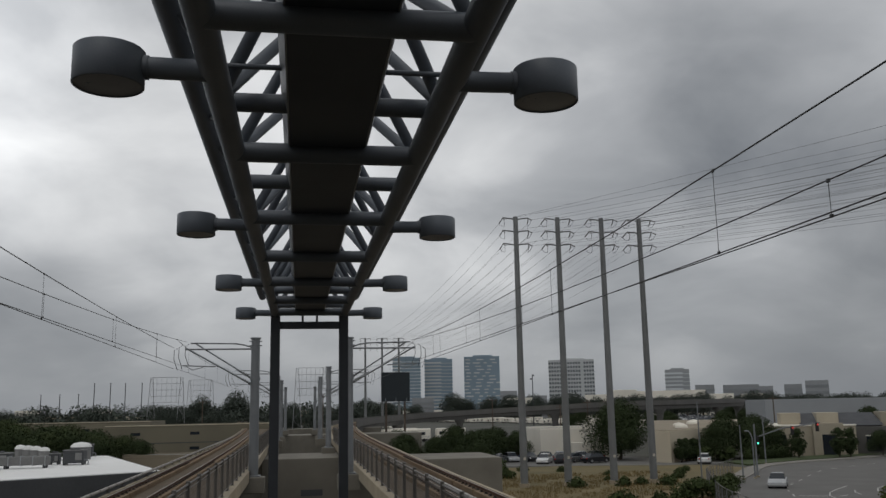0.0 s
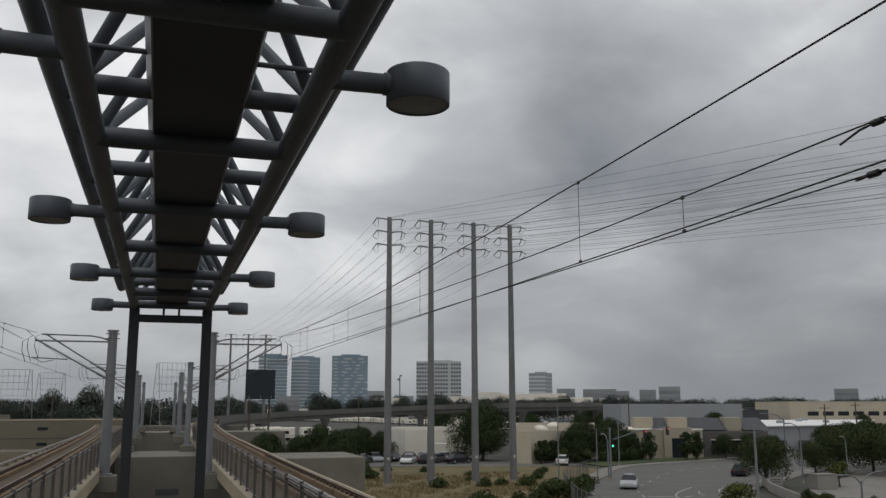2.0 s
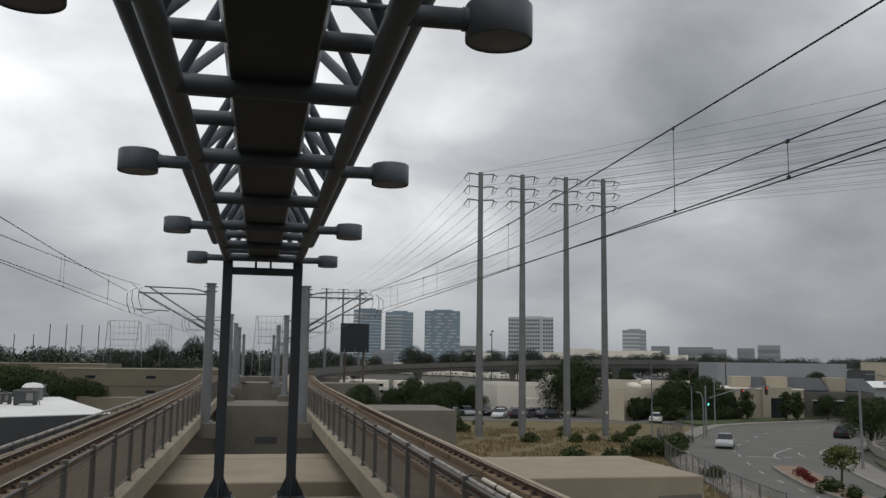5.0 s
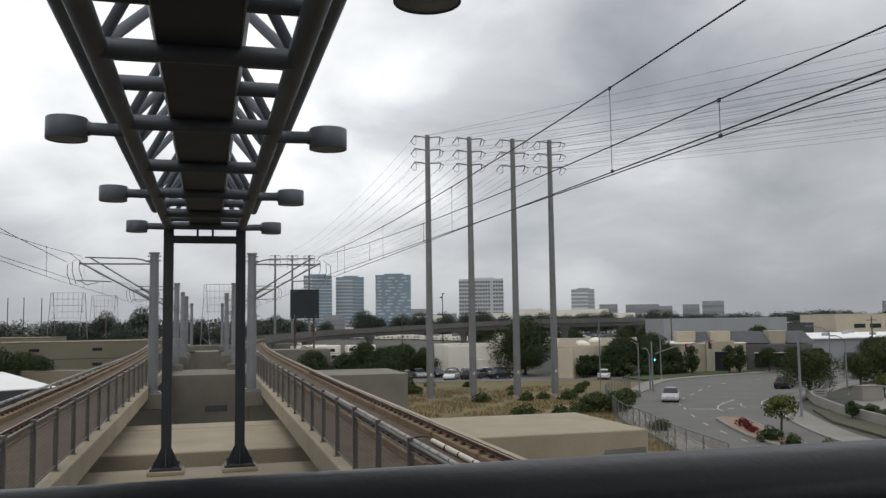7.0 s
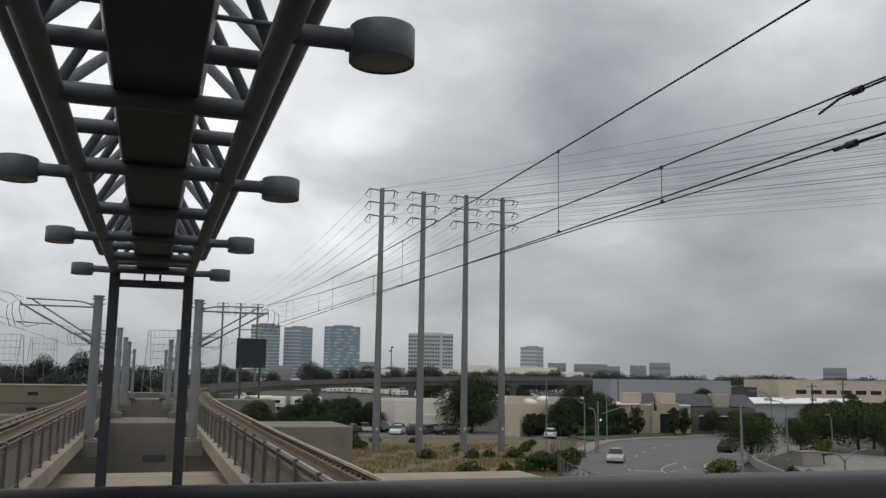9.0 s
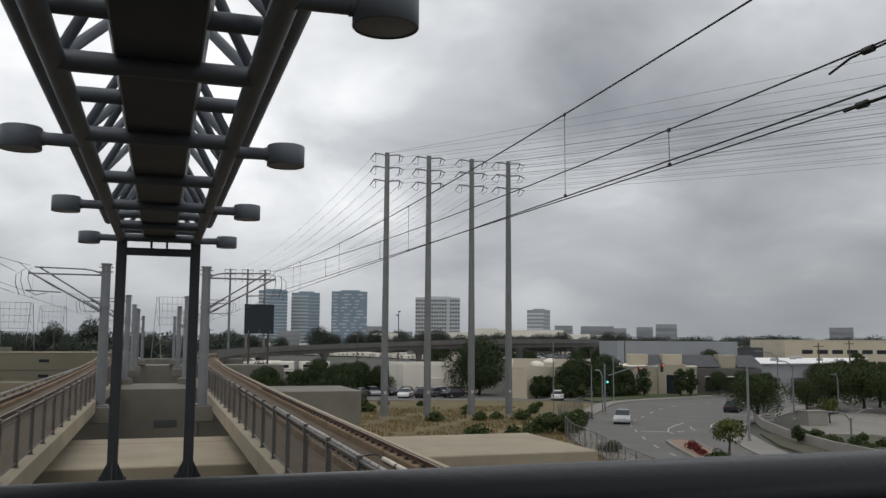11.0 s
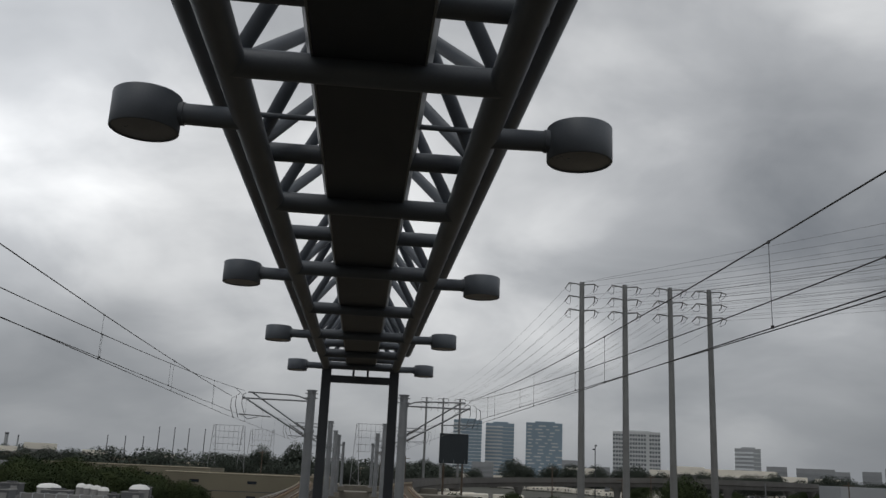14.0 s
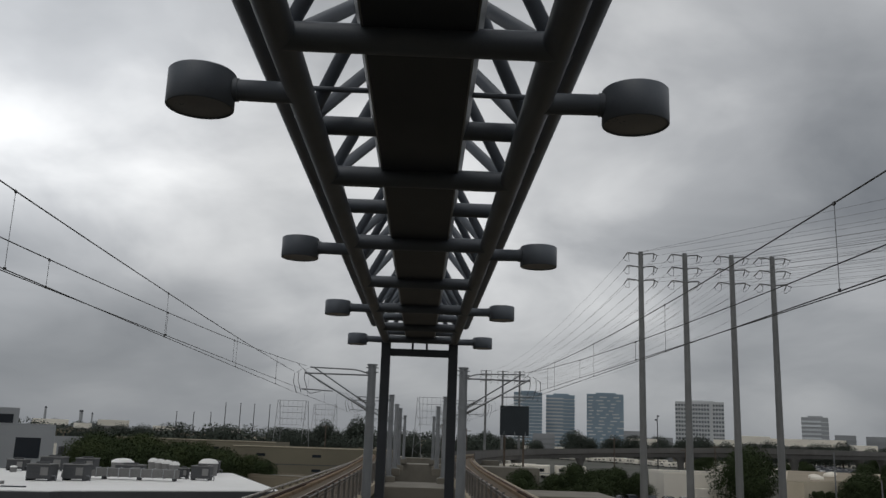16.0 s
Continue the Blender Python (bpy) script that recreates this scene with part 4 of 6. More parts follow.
def crown_mesh(name, blobs, n, size, mat, seed):
    """Leaves scattered through the outer shell of several lobes."""
    rng = np.random.default_rng(seed)
    w = np.array([b[3] * b[4] for b in blobs], float)
    pick = rng.choice(len(blobs), n, p=w / w.sum())
    B = np.array(blobs)[pick]
    d = rng.normal(size=(n, 3))
    d /= np.linalg.norm(d, axis=1)[:, None]
    r = rng.uniform(0.45, 1.08, n) ** 0.6
    c = B[:, :3] + d * r[:, None] * B[:, [3, 3, 4]]
    nrm = d + rng.normal(scale=0.7, size=(n, 3))
    nrm /= np.linalg.norm(nrm, axis=1)[:, None]
    u = np.cross(nrm, rng.normal(size=(n, 3)))
    u /= np.linalg.norm(u, axis=1)[:, None]
    v = np.cross(nrm, u)
    s = size * rng.uniform(0.5, 1.3, n)[:, None]
    e = 0.25 * s * nrm
    P = np.stack([c - u * s, c - v * s * 0.55 + e, c + u * s, c + v * s * 0.55 + e], 1).reshape(-1, 3)
    me = bpy.data.meshes.new(name)
    me.from_pydata(P.tolist(), [], [(4 * k, 4 * k + 1, 4 * k + 2, 4 * k + 3) for k in range(n)])
    me.materials.append(mat)
    soft = d + 0.45 * nrm + np.array([0, 0, 0.15])
    soft /= np.linalg.norm(soft, axis=1)[:, None]
    me.polygons.foreach_set("use_smooth", [True] * n)
    me.normals_split_custom_set_from_vertices(np.repeat(soft, 4, axis=0).tolist())
    return me


def lobes(rng, n, rx, h, z0, r0, r1):
    out = []
    for _ in range(n):
        a, q = rng.uniform(0, math.tau), rng.uniform(0, 1) ** 0.6
        z = rng.uniform(0, 1)
        k = math.sin(math.pi * (0.15 + 0.8 * z)) * rx * q
        r = rng.uniform(r0, r1)
        out.append((k * math.cos(a), k * math.sin(a), z0 + z * h, r, r * rng.uniform(0.65, 0.95)))
    return out


def tree(name, label, rx, height, trunk, n, size, mat, seed, nl=16, r0=0.28, r1=0.5):
    """A tapered trunk with limbs and a crown of leaves."""
    rng = np.random.default_rng(seed)
    t = thing(name, label, "tree")
    g = Geo()
    tr = 0.035 * height
    g.tube((0, 0, 0), (0.03 * height, 0, trunk), tr, tr * 0.7, n=10)
    bl = lobes(rng, nl, rx * 0.75, (height - trunk) * 0.72, trunk + 0.1 * (height - trunk), rx * r0, rx * r1)
    for b in bl[:7]:
        g.tube((0.03 * height, 0, trunk * 0.95), (b[0] * 0.8, b[1] * 0.8, b[2]), tr * 0.45, tr * 0.12, n=6)
    g.ob("trunk", BARK, t)
    o = new("crown", crown_mesh("crown", bl, n, size, mat, seed))
    o.parent = t
    return t


def shrub(name, label, rx, h, n, size, mat, seed, cat="shrub", nl=9):
    rng = np.random.default_rng(seed)
    t = thing(name, label, cat)
    g = Geo()
    bl = lobes(rng, nl, rx * 0.75, h * 0.6, h * 0.15, min(rx, h) * 0.35, min(rx, h) * 0.5)
    for b in bl[:5]:
        g.tube((0, 0, 0), (b[0] * 0.7, b[1] * 0.7, b[2]), 0.05, 0.02, n=6)
    g.ob("stem", BARK, t)
    o = new("foliage", crown_mesh("foliage", bl, n, size, mat, seed))
    o.parent = t
    return t


big = tree("tree", "large dark dense tree beside the white building", 5.9, 9.9, 0.9, 21000, 0.17, LEAF_DARK, 1, 46, 0.34, 0.55)
big.matrix_basis = place(50.8, 137.2, GZ, 0, 0.95)
street = tree("tree", "round green street tree beside the road", 3.6, 5.3, 1.6, 15000, 0.1, LEAF_STREET, 2, 44)
street.matrix_basis = place(64.2, 83.2, GZ)
young = tree("tree", "small young yellow-green tree in the median", 1.5, 3.1, 1.2, 1300, 0.12, LEAF_LIGHT, 3, 12)
young.matrix_basis = place(42.2, 57.8, GZ + 0.2)
lot_tree = tree("tree", "broad dark green tree in a car park", 4.2, 6.6, 1.4, 9500, 0.14, LEAF_DARK, 4, 30)
lot_tree.matrix_basis = place(72, 133, GZ)
far_tree = tree("tree", "distant broad grey-green tree on the skyline, haze in its leaf colour", 4.2, 6.6, 1.4, 8000, 0.15, LEAF_FAR, 14, 26)
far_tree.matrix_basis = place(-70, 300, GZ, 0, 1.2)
cypress = shrub("cypress", "narrow dark cypress beside the stucco wall", 1.0, 4.6, 2600, 0.12, LEAF_DARK, 5, "tree", 34)
cypress.matrix_basis = place(56.0, 125.5, GZ)
bush = shrub("shrub", "dark green rounded shrub in dry grass", 1.3, 1.3, 900, 0.13, LEAF, 6)
bush.matrix_basis = place(29.8, 93.5, GZ)
bush_l = shrub("shrub", "large sprawling green shrub in dry grass", 2.4, 2.1, 1800, 0.15, LEAF, 7)
bush_l.matrix_basis = place(38.5, 77.5, GZ, 20)
bush_y = shrub("shrub", "yellow-green rounded shrub in a thicket", 2.6, 2.2, 1500, 0.18, LEAF_LIGHT, 8)
bush_y.matrix_basis = place(15.5, 104, GZ)
bush_r = shrub("shrub", "low red-leaved shrub in the median", 1.0, 0.9, 700, 0.09, LEAF_RED, 9)
bush_r.matrix_basis = place(42.0, 62.4, GZ + 0.2, 0, 0.75)
for x, y, t, s in ((34.9, 93.2, 40, 0.95), (39.6, 93, 80, 1.0), (24.9, 108, 120, 1.1), (37.4, 94.3, 10, 0.8), (31, 74.5, 200, 1.1), (28.6, 76, 300, 1.2), (33.2, 75.8, 33, 0.9), (41.8, 90, 140, 0.9), (21, 113, 15, 1.5), (26.5, 117, 60, 1.1), (30.2, 119, 10, 0.8), (34.5, 116, 200, 0.7), (44.5, 101, 80, 0.8), (42.2, 97, 33, 0.7), (38.2, 108, 140, 0.6), (47.2, 106, 10, 0.8), (50, 111, 60, 0.7), (35.8, 101, 25, 0.5)):
    copy_thing(bush, place(x, y, GZ, t, s))
for x, y, t, s in ((36.2, 79, 90, 0.9), (40.2, 80.4, 180, 0.75), (46, 90.5, 250, 0.6), (35, 63, 60, 0.5)):
    copy_thing(bush_l, place(x, y, GZ, t, s))
for x, y, t in ((61.5, 128, 0), (64.6, 127.6, 70), (67.8, 127.3, 150), (71, 128.6, 220), (74, 129.4, 300)):
    copy_thing(bush_l, place(x, y, GZ, t, 1.0))
for x, y, t, s in ((41.3, 60.8, 90, 0.8), (40.6, 59.0, 40, 0.7)):
    copy_thing(bush_r, place(x, y, GZ + 0.2, t, s))
for x, y, t, s in ((39.2, 55.2, 90, 0.85), (39.0, 52.2, 40, 0.7), (38.6, 48, 10, 0.8)):
    copy_thing(bush, place(x, y, GZ + 0.2, t, s))
rng0 = np.random.default_rng(40)
for k in range(26):
    x, y = rng0.uniform(48, 62), rng0.uniform(44, 70)
    if x > 47.5 + max(0, (y - 50)) * 0.5:
        copy_thing(bush, place(x, y, GZ + 0.2, rng0.uniform(0, 360), rng0.uniform(0.5, 0.95), None, 0.6))
for k in range(9):
    copy_thing(cypress, place(56.6 + k * 1.15, 126.4 + k * 1.25, GZ, k * 47, 1.0, None, 0.85 + 0.2 * math.sin(k * 2.3)))
for x, y in ((75.6, 126.4), (81.8, 125.4), (83.4, 125.0)):
    copy_thing(cypress, place(x, y, GZ, x * 31, 1.25, None, 1.3))
for x, y, t, s in ((66.5, 132, 30, 0.95), (69.0, 128.4, 130, 0.75), (70.2, 130.6, 77, 0.85), (63.8, 129.6, 160, 0.8), (74.4, 131, 250, 0.7)):
    copy_thing(lot_tree, place(x, y, GZ, t, s))
for x, y, t, s in ((84, 93.5, 160, 1.1), (89.5, 94, 220, 1.15), (95, 97, 20, 1.15), (88, 88, 310, 1.0), (101, 99, 50, 1.1), (94, 90, 200, 1.1), (79, 92.5, 60, 0.8)):
    copy_thing(street, place(x, y, GZ, t, s))
copy_thing(young, place(71, 79.5, GZ + 0.1, 80, 0.95))
copy_thing(cypress, place(53.8, 64.0, GZ + 0.2, 170, 0.6, None, 0.42))
# thicket between the viaduct and the field
for k in range(44):
    x, y = rng0.uniform(14, 47), rng0.uniform(124, 160)
    turn, size = rng0.uniform(0, 360), rng0.uniform(0.5, 0.82)
    if math.degrees(math.atan2(x * 0.9, y)) < (12.2 if y < 134 else 14.4):
        copy_thing(lot_tree if k % 3 else bush_y, place(x * 0.9, y, GZ, turn, size))
for k in range(10):
    copy_thing(bush_l, place(rng0.uniform(11, 30), rng0.uniform(113, 122), GZ, rng0.uniform(0, 360), rng0.uniform(0.8, 1.4)))
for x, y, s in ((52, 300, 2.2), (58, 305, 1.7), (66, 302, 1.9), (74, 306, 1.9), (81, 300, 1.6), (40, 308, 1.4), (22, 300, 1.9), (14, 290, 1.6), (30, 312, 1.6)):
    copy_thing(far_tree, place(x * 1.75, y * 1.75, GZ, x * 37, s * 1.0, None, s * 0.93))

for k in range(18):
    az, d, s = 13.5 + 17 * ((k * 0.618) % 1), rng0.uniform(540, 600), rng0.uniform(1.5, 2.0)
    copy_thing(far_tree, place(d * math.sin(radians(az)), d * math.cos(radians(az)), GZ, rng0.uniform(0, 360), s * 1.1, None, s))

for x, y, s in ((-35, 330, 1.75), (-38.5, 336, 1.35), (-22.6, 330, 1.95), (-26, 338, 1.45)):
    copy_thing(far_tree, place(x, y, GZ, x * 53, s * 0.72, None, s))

# dry grass tufts
rng1 = np.random.default_rng(5)
N = 42000
gx, gy = rng1.uniform(8, 46, N), rng1.uniform(46, 112, N)
keep = (gx < 31 + (gy - 46) * 0.24) & (np.abs(np.sin(gx * 0.9) + np.cos(gy * 0.5 + gx * 0.3)) > 0.35)
gx, gy = gx[keep], gy[keep]
hh, aa = rng1.uniform(0.15, 0.5, len(gx)), rng1.uniform(0, math.tau, len(gx))
ww = rng1.uniform(0.012, 0.05, len(gx))
V, F = [], []
for k in range(len(gx)):
    cx, cy = math.cos(aa[k]) * ww[k], math.sin(aa[k]) * ww[k]
    o = len(V)
    V += [(gx[k] - cx, gy[k] - cy, GZ + 0.04), (gx[k] + cx, gy[k] + cy, GZ + 0.04), (gx[k] + cy * 1.5, gy[k] - cx, GZ + hh[k])]
    F.append((o, o + 1, o + 2))
me = bpy.data.meshes.new("dry_grass")
me.from_pydata(V, [], F)
me.materials.append(BLADE)
tagged(new("dry_grass", me), "tufts of dry straw-coloured grass in the field", "grass", kind="stuff")

# distant woods, as one mass of clumps
rng2 = np.random.default_rng(11)
blobs = []
for k in range(760):
    az = rng2.uniform(-34, 46)
    dist = rng2.choice([rng2.uniform(200, 420), rng2.uniform(420, 1100)])
    if az < -3 and dist < 290:
        continue
    if (3 < az < 46 and dist < 400) or (6 < az < 30 and dist < 760):
        continue
    if -3 < az < 4 and dist < 330:
        continue
    s = rng2.choice([1.8, 2.6, 3.4, 4.4, 5.6]) * (1 + dist / 1600)
    x, y = dist * math.sin(radians(az)), dist * math.cos(radians(az))
    for q in range(3):
        blobs.append((x + rng2.normal() * s, y + rng2.normal() * s, GZ + s * rng2.uniform(0.5, 1.15), s * 0.8, s * 0.75))
for k in range(620):
    az, dist, s = rng2.uniform(12, 46), rng2.uniform(690, 1150), rng2.uniform(3.4, 7.0)
    x, y = dist * math.sin(radians(az)), dist * math.cos(radians(az))
    for q in range(3):
        blobs.append((x + rng2.normal() * s, y + rng2.normal() * s, GZ + s * rng2.uniform(0.5, 1.15), s * 0.8, s * 0.75))
for k in range(240):
    az, dist, s = rng2.uniform(26, 46), rng2.uniform(780, 1000), rng2.uniform(5.0, 8.5)
    x, y = dist * math.sin(radians(az)), dist * math.cos(radians(az))
    for q in range(2):
        blobs.append((x + rng2.normal() * s, y + rng2.normal() * s, GZ + s * rng2.uniform(0.6, 1.2), s * 0.9, s * 0.75))
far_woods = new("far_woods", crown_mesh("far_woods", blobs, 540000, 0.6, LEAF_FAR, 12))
tagged(far_woods, "distant mass of grey-green trees across the city, haze in the leaf colour", "trees", kind="stuff")

# single trees between the low buildings
for k in range(40):
    az, d = rng0.uniform(17, 46), rng0.uniform(255, 400)
    x, y = d * math.sin(radians(az)), d * math.cos(radians(az))
    copy_thing(lot_tree if k % 4 else cypress, place(x, y, GZ, rng0.uniform(0, 360), rng0.uniform(0.6, 1.15)))
for k in range(44):
    az, d = rng0.uniform(-32, 5), rng0.uniform(290, 360)
    if -3 < az < 3.5:
        d += 60
    s = rng0.uniform(0.7, 1.3)
    copy_thing(far_tree, place(d * math.sin(radians(az)), d * math.cos(radians(az)), GZ, rng0.uniform(0, 360), s, None, s * rng0.uniform(0.85, 1.15)))
for x, y, t, s in ((118, 132, 20, 0.8), (124, 136, 120, 0.85), (131, 140, 220, 0.8), (137, 145, 70, 0.9), (126, 126, 170, 0.8), (112, 128, 300, 0.8), (90, 126.6, 30, 0.6), (94, 125.6, 60, 0.62), (98, 124.4, 60, 0.58)):
    copy_thing(lot_tree, place(x, y, GZ, t, s))
hedge = thing("hedge", "clipped dark green hedge in front of the cream hall", "hedge")
Geo().tube((0, 0, 0), (0, 0, 1.0), 0.06, n=6).ob("stem", BARK, hedge)
o = new("foliage", crown_mesh("foliage", [(-3.6 + k * 0.8, 0, 1.0, 0.7, 0.95) for k in range(10)], 2600, 0.13, LEAF_DARK, 31))
o.parent = hedge
hedge.matrix_basis = place(72.5, 127.2, GZ, 25)

# ---- buildings ----


def house(name, label, w, d, h, wall, roof, rows=(), cat="building", parapet=0.5, lip=0.25, roof_h=0.12):
    """A flat-roofed block, w wide and d deep about its middle. rows: (side, from, to, low, high, count, glass)."""
    b = thing(name, label, cat)
    Geo().box(-w / 2, w / 2, -d / 2, d / 2, 0, h, 0.05).ob("wall", wall, b)
    r = Geo().box(-w / 2 + lip, w / 2 - lip, -d / 2 + lip, d / 2 - lip, h + 0.004, h + roof_h)
    r.ob("roof", roof, b)
    if parapet:
        p = Geo()
        p.box(-w / 2, w / 2, -d / 2, -d / 2 + lip, h, h + parapet).box(-w / 2, w / 2, d / 2 - lip, d / 2, h, h + parapet)
        p.box(-w / 2, -w / 2 + lip, -d / 2 + lip, d / 2 - lip, h, h + parapet).box(w / 2 - lip, w / 2, -d / 2 + lip, d / 2 - lip, h, h + parapet)
        p.ob("parapet", wall, b)
    for side, a, c, z0, z1, n, glass in rows:
        st = (c - a) / n
        for k in range(n):
            u0, u1 = a + k * st + st * 0.14, a + (k + 1) * st - st * 0.14
            gw = Geo()
            if side == "f":
                gw.box(u0, u1, -d / 2 - 0.03, -d / 2 + 0.1, z0, z1)
            elif side == "l":
                gw.box(-w / 2 - 0.03, -w / 2 + 0.1, u0, u1, z0, z1)
            else:
                gw.box(w / 2 - 0.1, w / 2 + 0.03, u0, u1, z0, z1)
            gw.ob("window", glass, b)
    return b


# the white shed and the stucco blocks behind the poles
house("building", "plain white stucco shed behind the power poles", 14, 11, 4.8, WHITE, ROOFGREY, parapet=0.35).matrix_basis = place(46.8, 149.4, GZ, -2)
Geo().box(44.2, 46.4, 141.6, 143.5, GZ, GZ + 2.7, 0.05).ob("shed", WHITE)
tagged(bpy.data.objects["shed"], "small white lean-to box against the shed", "shed")
low = thing("building", "deep low cream stucco building with a flat tan roof", "building", at=(70, 150, GZ))
shift = Matrix.Translation((-70, -150, -GZ))
Geo().sheet([(54.6, 125.8), (73, 142), (101, 194), (83.5, 202), (53.1, 128.8)], GZ, -2.85).ob("wall", CREAM, low).matrix_basis = shift
Geo().sheet([(54.75, 126.2), (72.7, 142.2), (100.5, 193.8), (83.7, 201.5), (53.4, 128.8)], -2.846, -2.8).ob("roof", TAN, low, "flat tan roof").matrix_basis = shift
for x, y in ((62, 138), (66, 148), (74, 160), (80, 172)):
    Geo().lathe([(1.0, -2.8), (1.0, -2.5), (0.8, -2.3), (0.0, -2.15)], 16, (x, y)).ob("skylight", WHITE, low, "pale domed skylight").matrix_basis = shift

hall = thing("building", "beige stucco entrance building with dark sloped roofs", "building", at=(84, 138, GZ))
hall.matrix_basis = place(84, 138.5, GZ, -24)
Geo().box(-5.0, 7.2, -6, 10, 0, 4.7, 0.05).ob("wall", HALL, hall)
Geo().box(0.6, 5.2, -7.0, -6.0, 0, 5.2, 0.05).ob("entrance_bay", HALL, hall, "projecting cream entrance bay")
Geo().box(1.9, 4.1, -7.06, -6.95, 0.0, 3.4).ob("door", GLASS, hall, "tall dark recessed doorway")
Geo().box(1.7, 1.9, -7.1, -6.9, 0.0, 3.6, 0.02).ob("door_jamb", HALL, hall)
Geo().box(4.1, 4.3, -7.1, -6.9, 0.0, 3.6, 0.02).ob("door_jamb", HALL, hall)
Geo().box(-4.2, -3.4, -6.05, -5.9, 1.6, 3.4).ob("window", GLASS, hall)
Geo().box(-5.1, 7.3, -6.1, 10.1, 4.7, 4.9, 0.03).ob("cornice", WHITE, hall, "pale roof edge")
for x0, x1 in ((-3.7, -0.5), (2.0, 5.4), (11.8, 14.6)):
    Geo().box(x0, x1, -2, 3, 4.5, 6.8, 0.05).ob("roof_tower", HALL, hall, "cream roof block")
for x0, x1 in ((-0.8, 2.6), (5.2, 11.9), (14.5, 19)):
    Geo().add([(x0, -3.6, 4.7), (x1, -3.6, 4.7), (x1 - 0.5, 2.5, 6.7), (x0 + 0.5, 2.5, 6.7), (x0, 6, 4.7), (x1, 6, 4.7)], [(0, 1, 2, 3), (3, 2, 5, 4), (0, 3, 4), (1, 5, 2)]).ob("roof", ROOFDARK, hall, "dark shingled sloped roof")
# Wing takes the dark viaduct tone to stand for a wall in shade.
Geo().box(7.2, 18.5, -4, 10, 0, 4.5, 0.05).ob("side_wing", VIADUCT, hall, "grey side wing, shade put into its colour")
for k in range(3):
    Geo().box(9 + k * 3.2, 11.2 + k * 3.2, -4.04, -3.9, 0.6, 3.0).ob("window", GLASS, hall)
    Geo().box(8.9 + k * 3.2, 11.3 + k * 3.2, -4.1, -3.9, 3.0, 3.15).ob("lintel", WHITE, hall)

ware = thing("warehouse", "long grey warehouse with a bright white membrane roof", "building", at=(142, 170, GZ))
shift = Matrix.Translation((-142, -170, -GZ))
corners = [(103.4, 141), (135, 144), (181, 190), (142, 199)]
Geo().sheet(corners, GZ, -2.75).ob("wall", GREY, ware).matrix_basis = shift
Geo().sheet([(102.9, 140.5), (135.3, 143.5), (182, 190), (141.8, 199.8)], -2.746, -2.55).ob("roof", ROOFWHITE, ware, "bright white roof membrane").matrix_basis = shift
for k in range(5):
    Geo().box(106 + k * 5.8, 108.6 + k * 5.8, 141.1 + k * 0.55, 142, GZ + 1.0, GZ + 2.2).ob("window", GREY_DARK, ware).matrix_basis = shift
for x, y, r in ((128, 160, 0.9), (146, 176, 0.8), (140, 160, 0.7), (156, 186, 0.9)):
    Geo().lathe([(r, -2.55), (r, -2.1), (r * 0.8, -1.95), (0, -1.85)], 14, (x, y)).ob("roof_vent", GREY, ware).matrix_basis = shift
house("building", "long grey metal-clad building with a pale roof edge", 38, 16, 9.0, GREY, ROOFWHITE, parapet=0.3).matrix_basis = place(149, 236, GZ, -9)
house("building", "long two-storey beige office block with window bands", 70, 24, 9.4, CREAM, ROOFGREY, [("f", -30, 30, 5.6, 6.9, 12, GLASS), ("f", -30, 30, 1.2, 3.2, 12, GLASS)], parapet=0.6).matrix_basis = place(224, 234, GZ, -12)
house("building", "dark grey low block behind the cream hall", 20, 14, 7.0, GREY_DARK, ROOFGREY).matrix_basis = place(172, 240, GZ, -10)

# the white-roofed shop with roof plant
shop = thing("shop_building", "broad low building with a bright white flat roof", "building", at=(-40, 78, GZ))
outline = [(-64, 52), (-24.6, 60.6), (-24.2, 61.4), (-10.2, 69.2), (-19.8, 97.5), (-64, 84)]
oz = -3.0
g = Geo().sheet(outline, GZ, oz - 0.06)
o = g.ob("wall", GREY_DARK, shop, "dark grey wall")
o.matrix_basis = Matrix.Translation((40, -78, -GZ))
inner = [(-63.8, 52.4), (-24.8, 61.0), (-24.4, 61.8), (-10.6, 69.5), (-20.0, 97.0), (-63.8, 83.6)]
o = Geo().sheet(inner, oz - 0.055, oz).ob("roof", ROOFWHITE, shop, "bright white roof membrane")
o.matrix_basis = Matrix.Translation((40, -78, -GZ))


